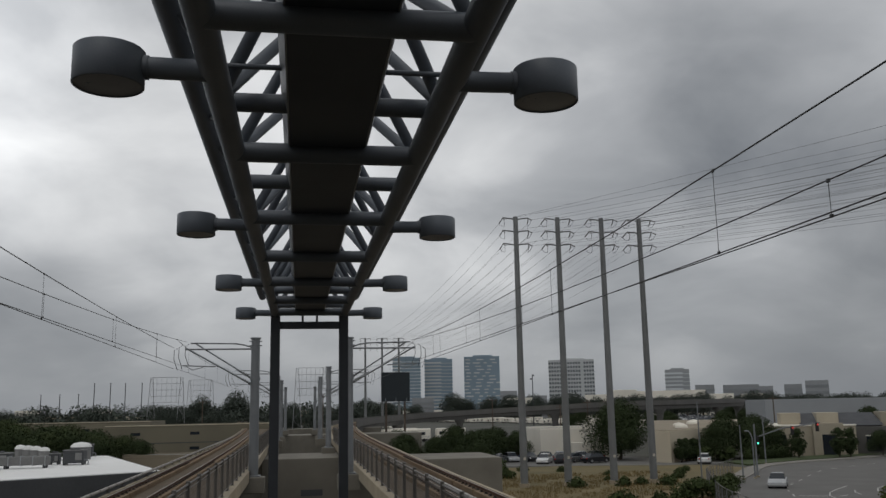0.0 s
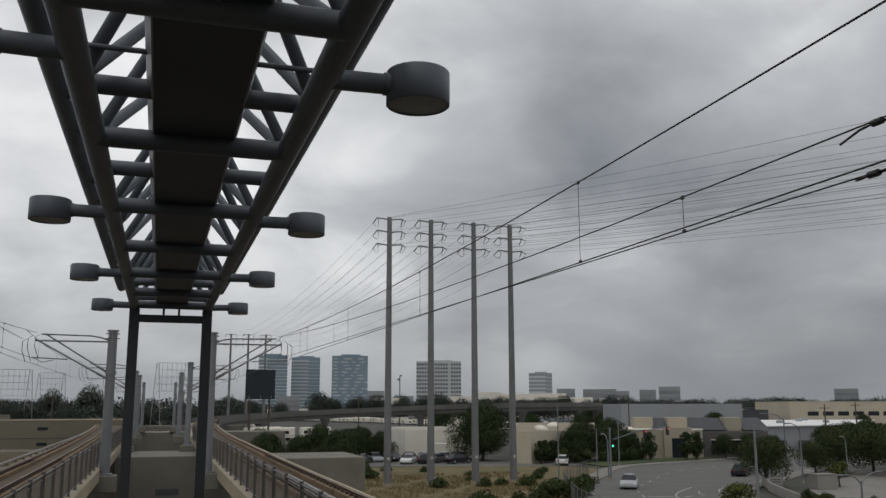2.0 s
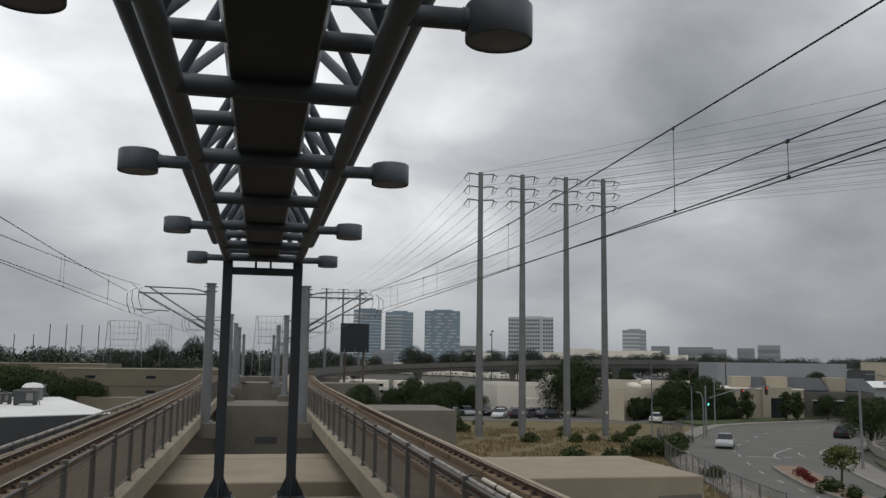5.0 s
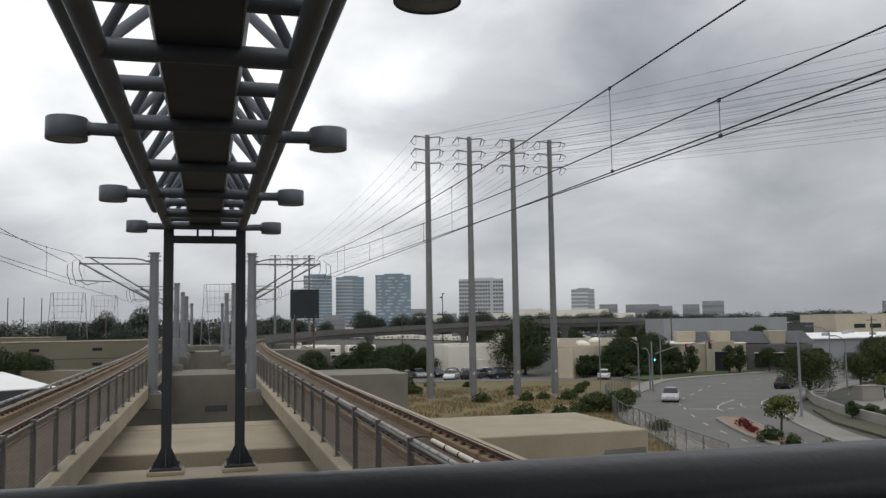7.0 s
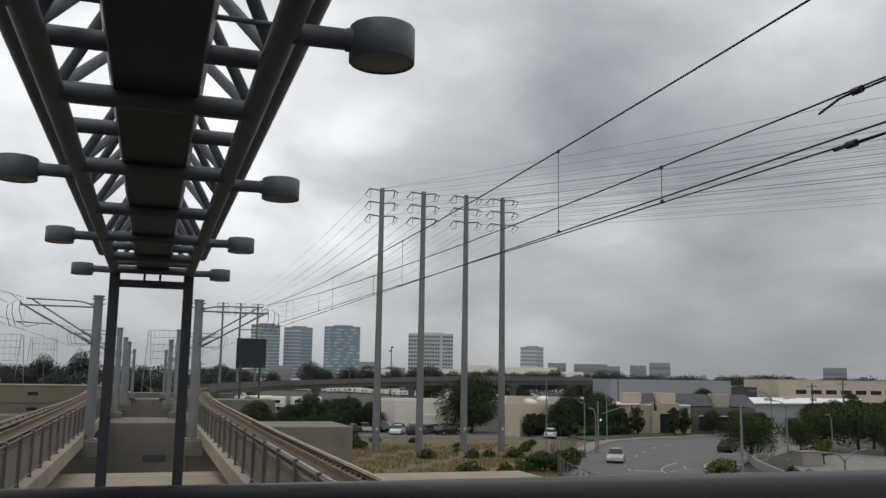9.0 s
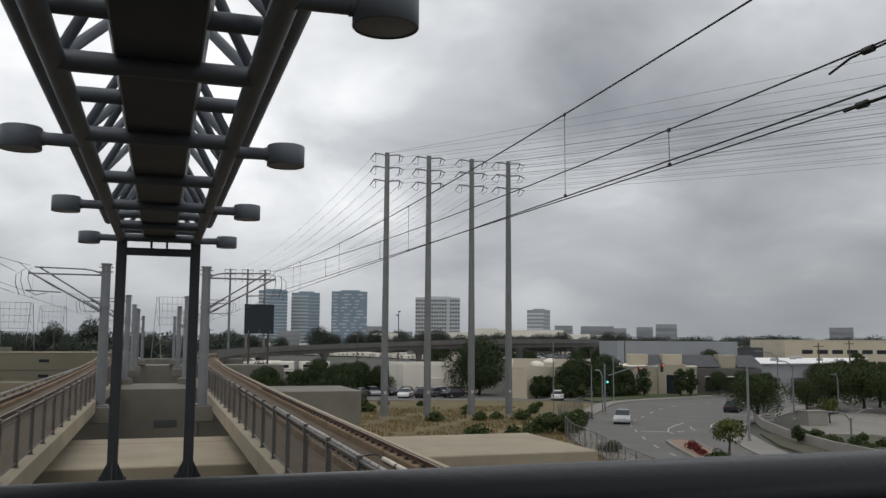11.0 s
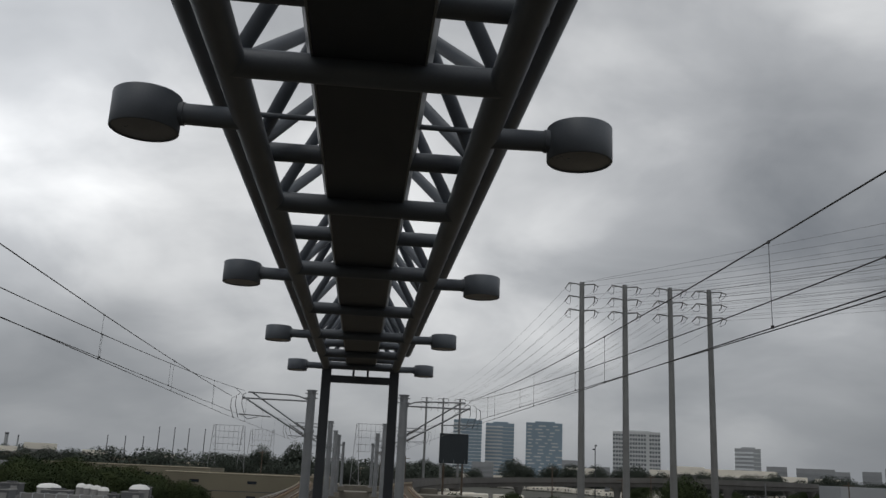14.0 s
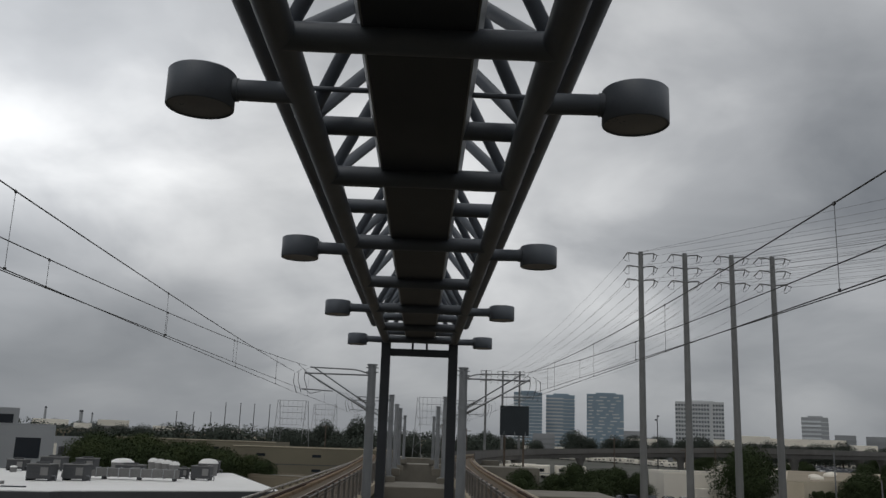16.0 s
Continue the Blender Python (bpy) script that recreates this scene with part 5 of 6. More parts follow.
def roof_unit(x, y, w, d, h, kind):
    u = thing("roof_unit", "grey metal air-conditioning unit on the white roof", "air conditioner", "roof units", (x, y, oz))
    if kind == "box":
        Geo().box(-w / 2, w / 2, -d / 2, d / 2, 0.15, h, 0.05).ob("casing", GREY_DARK, u)
        Geo().box(-w / 2 - 0.05, w / 2 + 0.05, -d / 2 - 0.05, d / 2 + 0.05, h, h + 0.08, 0.02).ob("lid", ROOFGREY, u)
        for k in range(5):
            Geo().box(-w / 2 + 0.08, w / 2 - 0.08, -d / 2 - 0.025, -d / 2, 0.3 + k * (h - 0.4) / 5, 0.3 + (k + 0.55) * (h - 0.4) / 5).ob("louvre", GREY_DARK, u)
        Geo().lathe([(w * 0.27, h + 0.08), (w * 0.27, h + 0.22), (w * 0.22, h + 0.22), (w * 0.2, h + 0.12)], 16).ob("fan_ring", GREY_DARK, u)
        Geo().rope([(w / 2, -d * 0.2, 0.4), (w / 2 + 0.25, -d * 0.2, 0.38), (w / 2 + 0.32, -d * 0.2, 0.3), (w / 2 + 0.32, -d * 0.2, 0.0)], 0.05, 8).ob("drain_pipe", GALV, u)
        Geo().box(w * 0.1, w * 0.42, -d / 2 - 0.06, -d / 2 - 0.026, h * 0.35, h * 0.85, 0.01).ob("access_panel", ROOFGREY, u)
        for sx in (-1, 1):
            Geo().box(sx * (w / 2 - 0.1) - 0.06, sx * (w / 2 - 0.1) + 0.06, -d / 2, d / 2, 0, 0.15).ob("skid", GREY_DARK, u)
    else:
        Geo().lathe([(w / 2, 0), (w / 2, h * 0.62)], 20).ob("drum", ROOFGREY, u)
        Geo().lathe([(w / 2 * 1.1, h * 0.62), (w / 2 * 1.04, h * 0.7), (w / 2 * 0.72, h * 0.82), (0.0, h * 0.87)], 20).ob("hood", ROOFWHITE, u, "pale domed hood")
    return u


for x, y, w, d, h, kd in ((-30.2, 72.6, 1.9, 1.6, 1.25, "box"), (-28.0, 74.2, 1.8, 1.6, 1.25, "box"), (-38.7, 87.4, 1.7, 1.4, 1.0, "box"), (-35.9, 89, 2.2, 1.6, 1.3, "box"), (-33.4, 91, 1.9, 1.5, 1.2, "box"), (-28.9, 88, 2.0, 2.0, 1.7, "dome"),
                           (-27.1, 92, 0.95, 0.95, 1.7, "dome"), (-26.1, 91, 0.95, 0.95, 1.65, "dome"), (-25.1, 90, 0.95, 0.95, 1.6, "dome"), (-24.1, 89.0, 0.95, 0.95, 1.5, "dome"), (-21.0, 90, 1.8, 1.8, 1.9, "dome"), (-19.4, 80.9, 1.7, 1.3, 1.2, "box"), (-21.4, 82.3, 0.9, 0.9, 0.9, "box"), (-27.4, 86, 2.6, 1.4, 0.9, "box"),
                           (-37.6, 84, 0.6, 0.6, 0.7, "dome"), (-32.5, 83, 0.4, 0.4, 0.5, "dome"), (-43, 84, 1.9, 1.5, 1.2, "box"), (-21.6, 95.5, 1.0, 0.9, 1.2, "box"), (-30.5, 66.5, 0.3, 0.3, 0.4, "dome")):
    roof_unit(x, y, w, d, h, kd)
rp = thing("roof_pipe", "thin grey pipe lying along the edge of the white roof", "pipe", at=(-44, 59, oz))
Geo().tube((-19, -3.0, 0.06), (16.5, 4.7, 0.06), 0.05, n=8).ob("pipe", GREY_DARK, rp)
for k in range(9):
    Geo().box(-17.2 + k * 4, -16.8 + k * 4, -2.7 + k * 0.868, -2.4 + k * 0.868, 0, 0.06).ob("block", GREY, rp)
duct = thing("roof_duct", "long grey sheet-metal duct across the white roof", "duct", at=(-23.0, 77.5, oz))
Geo().box(-4.6, 2.4, -0.45, 0.45, 0.25, 0.95, 0.04).ob("run", ROOFGREY, duct)
Geo().add([(-7.4, -0.5, 0.05), (-4.6, -0.5, 0.25), (-4.6, 0.5, 0.25), (-7.4, 0.5, 0.05), (-7.4, -0.5, 0.35), (-4.6, -0.5, 0.8), (-4.6, 0.5, 0.8), (-7.4, 0.5, 0.35)], [(0, 1, 2, 3), (7, 6, 5, 4), (0, 4, 5, 1), (1, 5, 6, 2), (2, 6, 7, 3), (3, 7, 4, 0)]).ob("taper", ROOFGREY, duct)
for k in range(8):
    Geo().box(-4.5 + k * 0.95, -4.44 + k * 0.95, -0.5, 0.5, 0.2, 1.0).ob("flange", GREY, duct)
for k in range(3):
    Geo().box(-4 + k * 3, -3.8 + k * 3, -0.4, 0.4, 0, 0.25).ob("support", GREY_DARK, duct)

# the grey house with dark windows and the long olive block on the far side
gh = house("building", "pale grey modern block with large dark windows", 26, 16, 8.9, GREY, ROOFGREY, [("f", 8.0, 12.0, 4.9, 7.4, 1, GLASS), ("f", -2, 5, 4.9, 7.4, 1, GLASS)], parapet=0.2)
gh.matrix_basis = place(-61, 115, GZ, 24)
Geo().box(-13, 8.6, -7.5, 7, 8.9, 11.0, 0.05).ob("upper_storey", GREY, gh)
Geo().box(-12.5, 8.0, -7.56, -7.4, 9.0, 10.2).ob("window", GLASS, gh)


def olive(x, y, w, d, h, turn, lab):
    b = house("building", lab, w, d, h, OLIVE, ROOFGREY, parapet=0.3)
    n = max(2, int(w / 8))
    for k in range(n):
        for z0 in (h - 1.35, h - 3.9):
            u = -w / 2 + (k + 0.5) * w / n
            Geo().box(u - 0.8, u + 0.8, -d / 2 - 0.06, -d / 2 + 0.05, z0, z0 + 0.5).ob("window", GLASS, b)
    Geo().box(-w / 2 + 0.05, w / 2 - 0.05, -d / 2 - 0.035, -d / 2 + 0.02, h - 2.75, h - 2.62).ob("string_course", GREY_DARK, b)
    Geo().box(-w / 2 - 0.06, w / 2 + 0.06, -d / 2 - 0.08, -d / 2 + 0.3, h + 0.3, h + 0.42, 0.02).ob("coping", CREAM, b, "pale coping along the parapet")
    b.matrix_basis = place(x, y, GZ, turn)
    return b


olive(-19, 172, 30, 20, 6.3, 3, "long olive-beige block with two rows of slit windows")
olive(-45, 190, 32, 20, 6.9, 0, "olive-beige block with two rows of slit windows")
house("building", "low tan yard wall building beside the tracks", 13, 6, 2.6, TAN, ROOFGREY, parapet=0.3).matrix_basis = place(-18.5, 136, GZ, -20)
for x, y, s, t in ((-41, 122, 0.8, 0), (-37.5, 124, 0.85, 50), (-34, 121, 0.75, 110), (-31, 126, 0.8, 200), (-28, 129, 0.65, 270), (-44, 130, 0.95, 20), (-36, 135, 0.9, 130), (-24, 140, 0.6, 60), (-47, 104, 0.5, 10), (-40, 112, 0.5, 99), (-30, 138, 0.8, 10), (-50, 140, 1.0, 70), (-43, 118, 0.7, 210)):
    copy_thing(lot_tree, place(x, y, GZ, t, s * 1.2))
for x, y, s, t in ((-45, 126, 1.5, 0), (-39, 127, 1.4, 60), (-33.5, 126.5, 1.45, 130), (-29, 133, 1.3, 210), (-41, 138, 1.6, 20), (-35, 142, 1.6, 77), (-48, 134, 1.6, 150), (-53, 146, 1.7, 10), (-27, 144, 1.2, 95), (-46, 150, 1.8, 190)):
    copy_thing(street, place(x, y, GZ, t, s * 0.84))

rubble = Geo()
rng4 = np.random.default_rng(8)
for k in range(70):
    x, y, r = rng4.uniform(-26, -11), rng4.uniform(143, 158), rng4.uniform(0.25, 0.9)
    rubble.box(x - r, x + r * 0.8, y - r, y + r, GZ, GZ + r * rng4.uniform(0.6, 1.6), 0.1)
tagged(rubble.ob("rubble", CONC), "heaps of pale broken concrete in the yard", "rubble", kind="stuff")

# ---- office towers on the skyline ----


def tower(name, label, az0, az1, el, dist, depth, floors, body, band, split=0.55, style="band"):
    az = (az0 + az1) / 2
    h = dist * math.tan(radians(el)) + 1.3 - GZ
    w = 2 * dist * math.tan(radians((az1 - az0) / 2))
    b = thing(name, label, "office tower", "office towers on the skyline")
    b.matrix_basis = place(dist * math.sin(radians(az)), dist * math.cos(radians(az)), GZ, -az)
    Geo().box(-w / 2, w / 2, 0, depth, 0, h, 0.1).ob("body", body, b)
    fh = (h - 3) / floors
    rng = np.random.default_rng(int(abs(az0) * 100))
    for k in range(floors):
        z = 2 + k * fh
        if style == "band":
            Geo().box(-w / 2 - 0.15, -w / 2 + w * split, -0.35, 0.0, z, z + fh * 0.45).ob("floor_band", band, b)
            if split < 0.95:
                Geo().box(-w / 2 + w * split, w / 2 + 0.1, -0.2, 0.0, z, z + fh * 0.16).ob("floor_band", band, b)
        elif style == "panel":
            u = -w / 2 + rng.uniform(0, 2)
            while u < w / 2 - 3:
                q = rng.uniform(2.5, 6.5)
                Geo().box(u, min(u + q, w / 2), -0.35, 0.0, z + fh * 0.2, z + fh * 0.55).ob("panel", band, b)
                u += q + rng.uniform(2.5, 7)
        else:
            n = 17
            for q in range(n):
                u = -w / 2 + (q + 0.5) * w / n
                if abs(u - (-w / 2 + w * split)) < 0.9:
                    continue
                Geo().box(u - w / n * 0.36, u + w / n * 0.36, -0.12, 0.05, z + fh * 0.14, z + fh * 0.68).ob("window", TOWER_WIN, b)
    if floors > 5:
        Geo().box(-w * 0.25, w * 0.3, depth * 0.3, depth * 0.7, h, h + 1.6, 0.1).ob("plant_room", body, b)
    return b


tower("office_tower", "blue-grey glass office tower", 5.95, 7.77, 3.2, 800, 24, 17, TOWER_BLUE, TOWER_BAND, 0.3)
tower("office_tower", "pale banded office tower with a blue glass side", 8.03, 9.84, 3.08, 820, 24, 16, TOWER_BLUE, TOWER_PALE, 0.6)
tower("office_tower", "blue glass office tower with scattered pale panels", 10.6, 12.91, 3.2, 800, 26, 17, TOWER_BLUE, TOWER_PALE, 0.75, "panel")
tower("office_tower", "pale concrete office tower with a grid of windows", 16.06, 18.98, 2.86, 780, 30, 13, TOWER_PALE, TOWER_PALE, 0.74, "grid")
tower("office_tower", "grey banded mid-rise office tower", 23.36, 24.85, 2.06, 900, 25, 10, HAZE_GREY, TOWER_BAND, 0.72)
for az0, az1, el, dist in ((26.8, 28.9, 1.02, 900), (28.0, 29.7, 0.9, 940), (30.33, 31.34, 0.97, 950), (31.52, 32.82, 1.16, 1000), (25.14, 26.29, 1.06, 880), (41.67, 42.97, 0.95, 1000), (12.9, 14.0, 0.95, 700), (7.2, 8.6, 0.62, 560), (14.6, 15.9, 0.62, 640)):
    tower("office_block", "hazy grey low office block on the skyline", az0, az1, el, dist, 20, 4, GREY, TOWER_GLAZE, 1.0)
for az0, az1, el, dist in ((19.92, 21.57, 0.86, 640), (21.5, 25.75, 0.76, 660), (18.3, 19.8, 0.6, 600), (25.9, 27.4, 0.5, 640), (27.8, 29.2, 0.45, 610), (13.2, 15.0, 0.5, 560), (-23.4, -21.4, 0.42, 700), (-19.8, -18.0, 0.5, 700), (-21.1, -20.1, 0.25, 640), (-16.6, -15.2, 0.25, 640), (-26.2, -24.4, 0.32, 690), (-12.6, -11.2, 0.2, 620)):
    tower("industrial_building", "low white industrial building in the hazy distance", az0, az1, el, dist, 20, 2, WHITE, ROOFGREY, 1.0)

# ---- the low city ----
kinds = [house("building", "low pale industrial building with a flat roof", 30, 18, 6.0, WHITE, ROOFGREY, [("f", -13, 13, 2.0, 3.6, 6, GLASS)]),
         house("building", "low tan commercial building with a flat roof", 38, 20, 7.5, TAN, ROOFWHITE, [("f", -17, 17, 1.5, 3.4, 8, GLASS), ("f", -17, 17, 4.5, 6.0, 8, GLASS)]),
         house("building", "low grey warehouse with a white roof", 48, 26, 6.5, GREY, ROOFWHITE, [("f", -20, 20, 0.4, 3.8, 5, GREY_DARK)]),
         house("building", "low cream office building with window bands", 26, 16, 9.0, CREAM, ROOFGREY, [("f", -12, 12, 1.5, 3.2, 6, GLASS), ("f", -12, 12, 5.0, 6.8, 6, GLASS)]),
         house("building", "low dark grey commercial block", 24, 16, 7.0, GREY_DARK, ROOFGREY, [("f", -11, 11, 2.5, 4.2, 4, GLASS)])]
rng3 = np.random.default_rng(21)
spots = []
firsts = set()
for ring_d in (225, 265, 310, 360, 420, 490, 570, 660, 770, 900):
    az = -33 + rng3.uniform(0, 4)
    while az < 47:
        d = ring_d + rng3.uniform(-18, 18)
        step = math.degrees((26 + rng3.uniform(10, 40)) / d)
        x, y = d * math.sin(radians(az)), d * math.cos(radians(az))
        skip = (-4 < az < 4 and d < 500) or (az <= -4 and d < 420) or (az > 35 and d < 430) or (4 <= az < 34 and d < 245) or (az >= 30 and d < 290) or (6 < az < 30 and d < 640) or (-16 < az < -2 and d < 240)
        k = int(rng3.integers(0, 5))
        if not skip and rng3.uniform() < 0.62:
            m = place(x, y, GZ, -az * 0.6 + rng3.uniform(-25, 25), rng3.uniform(0.75, 1.15), None, rng3.uniform(0.75, 1.15))
            if k in firsts:
                copy_thing(kinds[k], m)
            else:
                firsts.add(k)
                kinds[k].matrix_basis = m
        az += step
for k, (az, d) in enumerate(((-23.4, 262), (-20.6, 285), (-18.4, 270), (-15.6, 288), (-13.2, 276), (-10.2, 282), (-7.4, 270))):
    copy_thing(kinds[(0, 2, 0, 3, 2, 0, 2)[k]], place(d * math.sin(radians(az)), d * math.cos(radians(az)), GZ, -az + 12 * math.sin(k * 2.1), 0.42, 0.5, 0.72 + 0.1 * math.sin(k * 1.7)))
for k, b in enumerate(kinds):
    if k not in firsts:
        b.matrix_basis = place(-120 + 60 * k, 700, GZ)

# ---- parked and driving vehicles ----


def car(paint, label):
    c = thing("car", label, "car")
    L, W = 4.5, 1.78
    prof = [(-L / 2, 0.35), (-L / 2 + 0.02, 0.72), (-L / 2 + 0.25, 0.9), (-L / 2 + 0.75, 0.95), (L / 2 - 1.15, 0.92), (L / 2 - 0.3, 0.78), (L / 2 - 0.02, 0.6), (L / 2, 0.35), (L / 2 - 0.1, 0.22), (-L / 2 + 0.1, 0.22)]
    g = Geo()
    n = len(prof)
    rows = [(-W / 2, 0.92), (-W / 2 + 0.08, 1.0), (W / 2 - 0.08, 1.0), (W / 2, 0.92)]
    pts = [(x, s, 0.22 + (z - 0.22) * q) for s, q in rows for x, z in prof]
    fs = [(i * n + k, i * n + (k + 1) % n, (i + 1) * n + (k + 1) % n, (i + 1) * n + k) for i in range(3) for k in range(n)] + [tuple(range(n)), tuple(range(3 * n, 4 * n))[::-1]]
    g.add(pts, fs)
    g.ob("body", CAR_PAINT[paint], c)
    top = [(-1.75, 0.9), (-1.25, 1.38), (0.25, 1.44), (1.15, 0.9)]
    n = 4
    cab = [(x, s * (0.8 if z < 1 else 0.62), z) for s in (-1, 1) for x, z in top]
    Geo().add(cab, [(0, 1, 2, 3), (7, 6, 5, 4), (0, 4, 5, 1), (2, 6, 7, 3), (0, 3, 7, 4)]).ob("window_band", GLASS, c, "dark window glass")
    Geo().add([(-1.27, -0.64, 1.37), (0.27, -0.64, 1.43), (0.27, 0.64, 1.43), (-1.27, 0.64, 1.37), (-1.15, -0.5, 1.46), (0.15, -0.5, 1.5), (0.15, 0.5, 1.5), (-1.15, 0.5, 1.46)], [(0, 1, 5, 4), (1, 2, 6, 5), (2, 3, 7, 6), (3, 0, 4, 7), (4, 5, 6, 7)]).ob("roof", CAR_PAINT[paint], c)
    for x in (-1.4, 1.38):
        for s in (-1, 1):
            w = Geo().tube((x, s * 0.7, 0.32), (x, s * 0.9, 0.32), 0.32, n=16).ob("wheel", TYRE, c)
            Geo().tube((x, s * 0.895, 0.32), (x, s * 0.91, 0.32), 0.2, n=12).ob("rim", RIM, w)
    for s in (-1, 1):
        Geo().box(L / 2 - 0.14, L / 2 - 0.01, s * 0.65 - 0.16, s * 0.65 + 0.16, 0.56, 0.68, 0.02).ob("headlight", LAMP_WHITE, c)
        Geo().box(-L / 2 - 0.005, -L / 2 + 0.1, s * 0.68 - 0.14, s * 0.68 + 0.14, 0.66, 0.8, 0.02).ob("tail_light", LAMP_RED, c)
    return c


fleet = {k: car(k, k + " saloon car with dark windows on asphalt") for k in ("silver", "white", "black", "grey", "red", "blue")}
fleet["silver"].matrix_basis = place(49.2, 86.6, GZ + 0.04, 238)
fleet["black"].matrix_basis = place(71.2, 97.0, GZ + 0.04, 45)
fleet["red"].matrix_basis = place(109, 96, GZ + 0.12, 20)
fleet["white"].matrix_basis = place(58.8, 123.6, GZ + 0.06, 62)
fleet["grey"].matrix_basis = place(107.5, 94, GZ + 0.12, 25)
fleet["blue"].matrix_basis = place(34.6, 144, GZ + 0.06, 100)
keys = list(fleet)
for k, (x, y, t) in enumerate(((36.4, 139.5, 95), (38.9, 139.2, 92), (41.4, 139.0, 88), (37.2, 133.4, 63), (39.8, 132.6, 63), (42.4, 134.6, 42), (44.4, 137.4, 92), (46.6, 137.6, 96), (30.6, 137.5, 50), (33.4, 139.6, 91), (27.6, 139, 28), (44.8, 131.6, 20), (88, 133, 66), (91, 134.6, 66), (94, 136, 66), (97, 137, 60))):
    copy_thing(fleet[("black", "grey", "silver", "white", "black", "grey", "white")[k % 7]], place(x, y, GZ + 0.06, t + (180 if k % 3 == 0 else 0)))
for k in range(60):
    x = 88 + (k % 15) * 4.0 + rng3.uniform(-1, 1)
    y = 176 + (k // 15) * 9 + (k % 15) * 1.3
    copy_thing(fleet[("white", "silver", "white", "grey", "silver", "black")[int(rng3.integers(0, 6))]], place(x, y, GZ, 90 + rng3.uniform(-8, 8) - 20))


def trailer(label):
    c = thing("camper", label, "camper", "parked campers")
    Geo().box(-4, 4, -1.2, 1.2, 0.7, 3.3, 0.15).ob("body", WHITE, c)
    for x in (-2.8, -0.4, 2.2):
        Geo().box(x - 0.6, x + 0.6, -1.23, -1.15, 1.7, 2.5).ob("window", GLASS, c)
    Geo().box(-4, 4, -1.22, -1.16, 1.2, 1.35).ob("stripe", GREY, c)
    for x in (-2.2, 2.4):
        for s in (-1, 1):
            Geo().tube((x, s * 0.95, 0.45), (x, s * 1.2, 0.45), 0.45, n=14).ob("wheel", TYRE, c)
    return c


camper = trailer("white boxy camper with dark windows")
camper.matrix_basis = place(40, 236, GZ, 5)
for k in range(8):
    az, d = rng3.uniform(5, 8), rng3.uniform(200, 250)
    copy_thing(camper, place(d * math.sin(radians(az)), d * math.cos(radians(az)), GZ, rng3.uniform(-30, 30)))
for k in range(64):
    az, d = 6 + 17 * ((k * 0.618) % 1), 310 + 270 * ((k * 0.3819) % 1) + rng3.uniform(-8, 8)
    copy_thing(camper, place(d * math.sin(radians(az)), d * math.cos(radians(az)), GZ, rng3.uniform(-85, 85), rng3.uniform(0.55, 1.1), None, rng3.uniform(0.65, 1.0)))


def far_car(paint):
    """A parked car seen only from far away."""
    c = thing("car", paint + " car parked in a distant car park", "car", "cars in the distant car park")
    Geo().add([(x, s * (0.88 if z < 0.8 else 0.82), z) for s in (-1, 1) for x, z in ((-2.2, 0.3), (-2.2, 0.85), (-1.2, 0.95), (1.0, 0.92), (2.1, 0.7), (2.2, 0.3))],
              [(0, 1, 2, 3, 4, 5), (11, 10, 9, 8, 7, 6)] + [(k, (k + 1) % 6, 6 + (k + 1) % 6, 6 + k) for k in range(6)]).ob("body", CAR_PAINT[paint], c)
    Geo().add([(x, s * (0.78 if z < 1 else 0.62), z) for s in (-1, 1) for x, z in ((-1.7, 0.9), (-1.1, 1.4), (0.3, 1.44), (1.1, 0.9))],
              [(0, 1, 2, 3), (7, 6, 5, 4), (0, 4, 5, 1), (1, 5, 6, 2), (2, 6, 7, 3)]).ob("cabin", GLASS, c)
    for x in (-1.35, 1.35):
        Geo().tube((x, -0.86, 0.32), (x, 0.86, 0.32), 0.32, n=10).ob("wheel_pair", TYRE, c)
    return c


lot_cars = [far_car(p) for p in ("white", "silver", "grey", "black")]
for k, c in enumerate(lot_cars):
    c.matrix_basis = place(200 + 3 * k, 420, GZ, 80)
for k in range(230):
    d = (420, 460, 505, 560, 625, 700, 790)[k % 7] + rng3.uniform(-3, 3)
    az = 20.5 + 9.5 * ((k * 0.618034) % 1)
    copy_thing(lot_cars[(0, 1, 0, 2, 0, 1, 3)[int(rng3.integers(0, 7))]], place(d * math.sin(radians(az)), d * math.cos(radians(az)), GZ, 75 + rng3.uniform(-6, 6) + (180 if k % 2 else 0), rng3.uniform(1.0, 1.2)))

for k in range(16):
    copy_thing(camper, place(-58 + k * 3.1 + rng3.uniform(-1, 1), 236 + rng3.uniform(-10, 16), GZ, rng3.uniform(-20, 20)))
for k in range(5):
    copy_thing(kinds[0], place(-62 + k * 12.5, 262 + rng3.uniform(-8, 8), GZ, rng3.uniform(-8, 8), 0.42, 0.5, 0.6))

# ---- billboard, lattice gantries, street furniture ----
bb = thing("billboard", "black back of a billboard on two posts", "billboard", at=(15.95, 150, GZ))
Geo().box(-2.45, 2.45, -0.2, 0.2, 10.0, 14.95, 0.05).ob("panel", BOARD, bb)
for x in (-1.6, 1.6):
    Geo().tube((x, 0.3, 0), (x, 0.3, 14), 0.18, n=12).ob("post", WOODPOLE, bb)
Geo().box(-2.6, 2.6, -0.8, -0.2, 9.7, 9.8).ob("catwalk", GREY_DARK, bb)
for x in (-1.8, 0, 1.8):
    Geo().tube((x, -0.8, 9.8), (x, -0.8, 10.6), 0.04, n=6).ob("stanchion", GALV, bb)


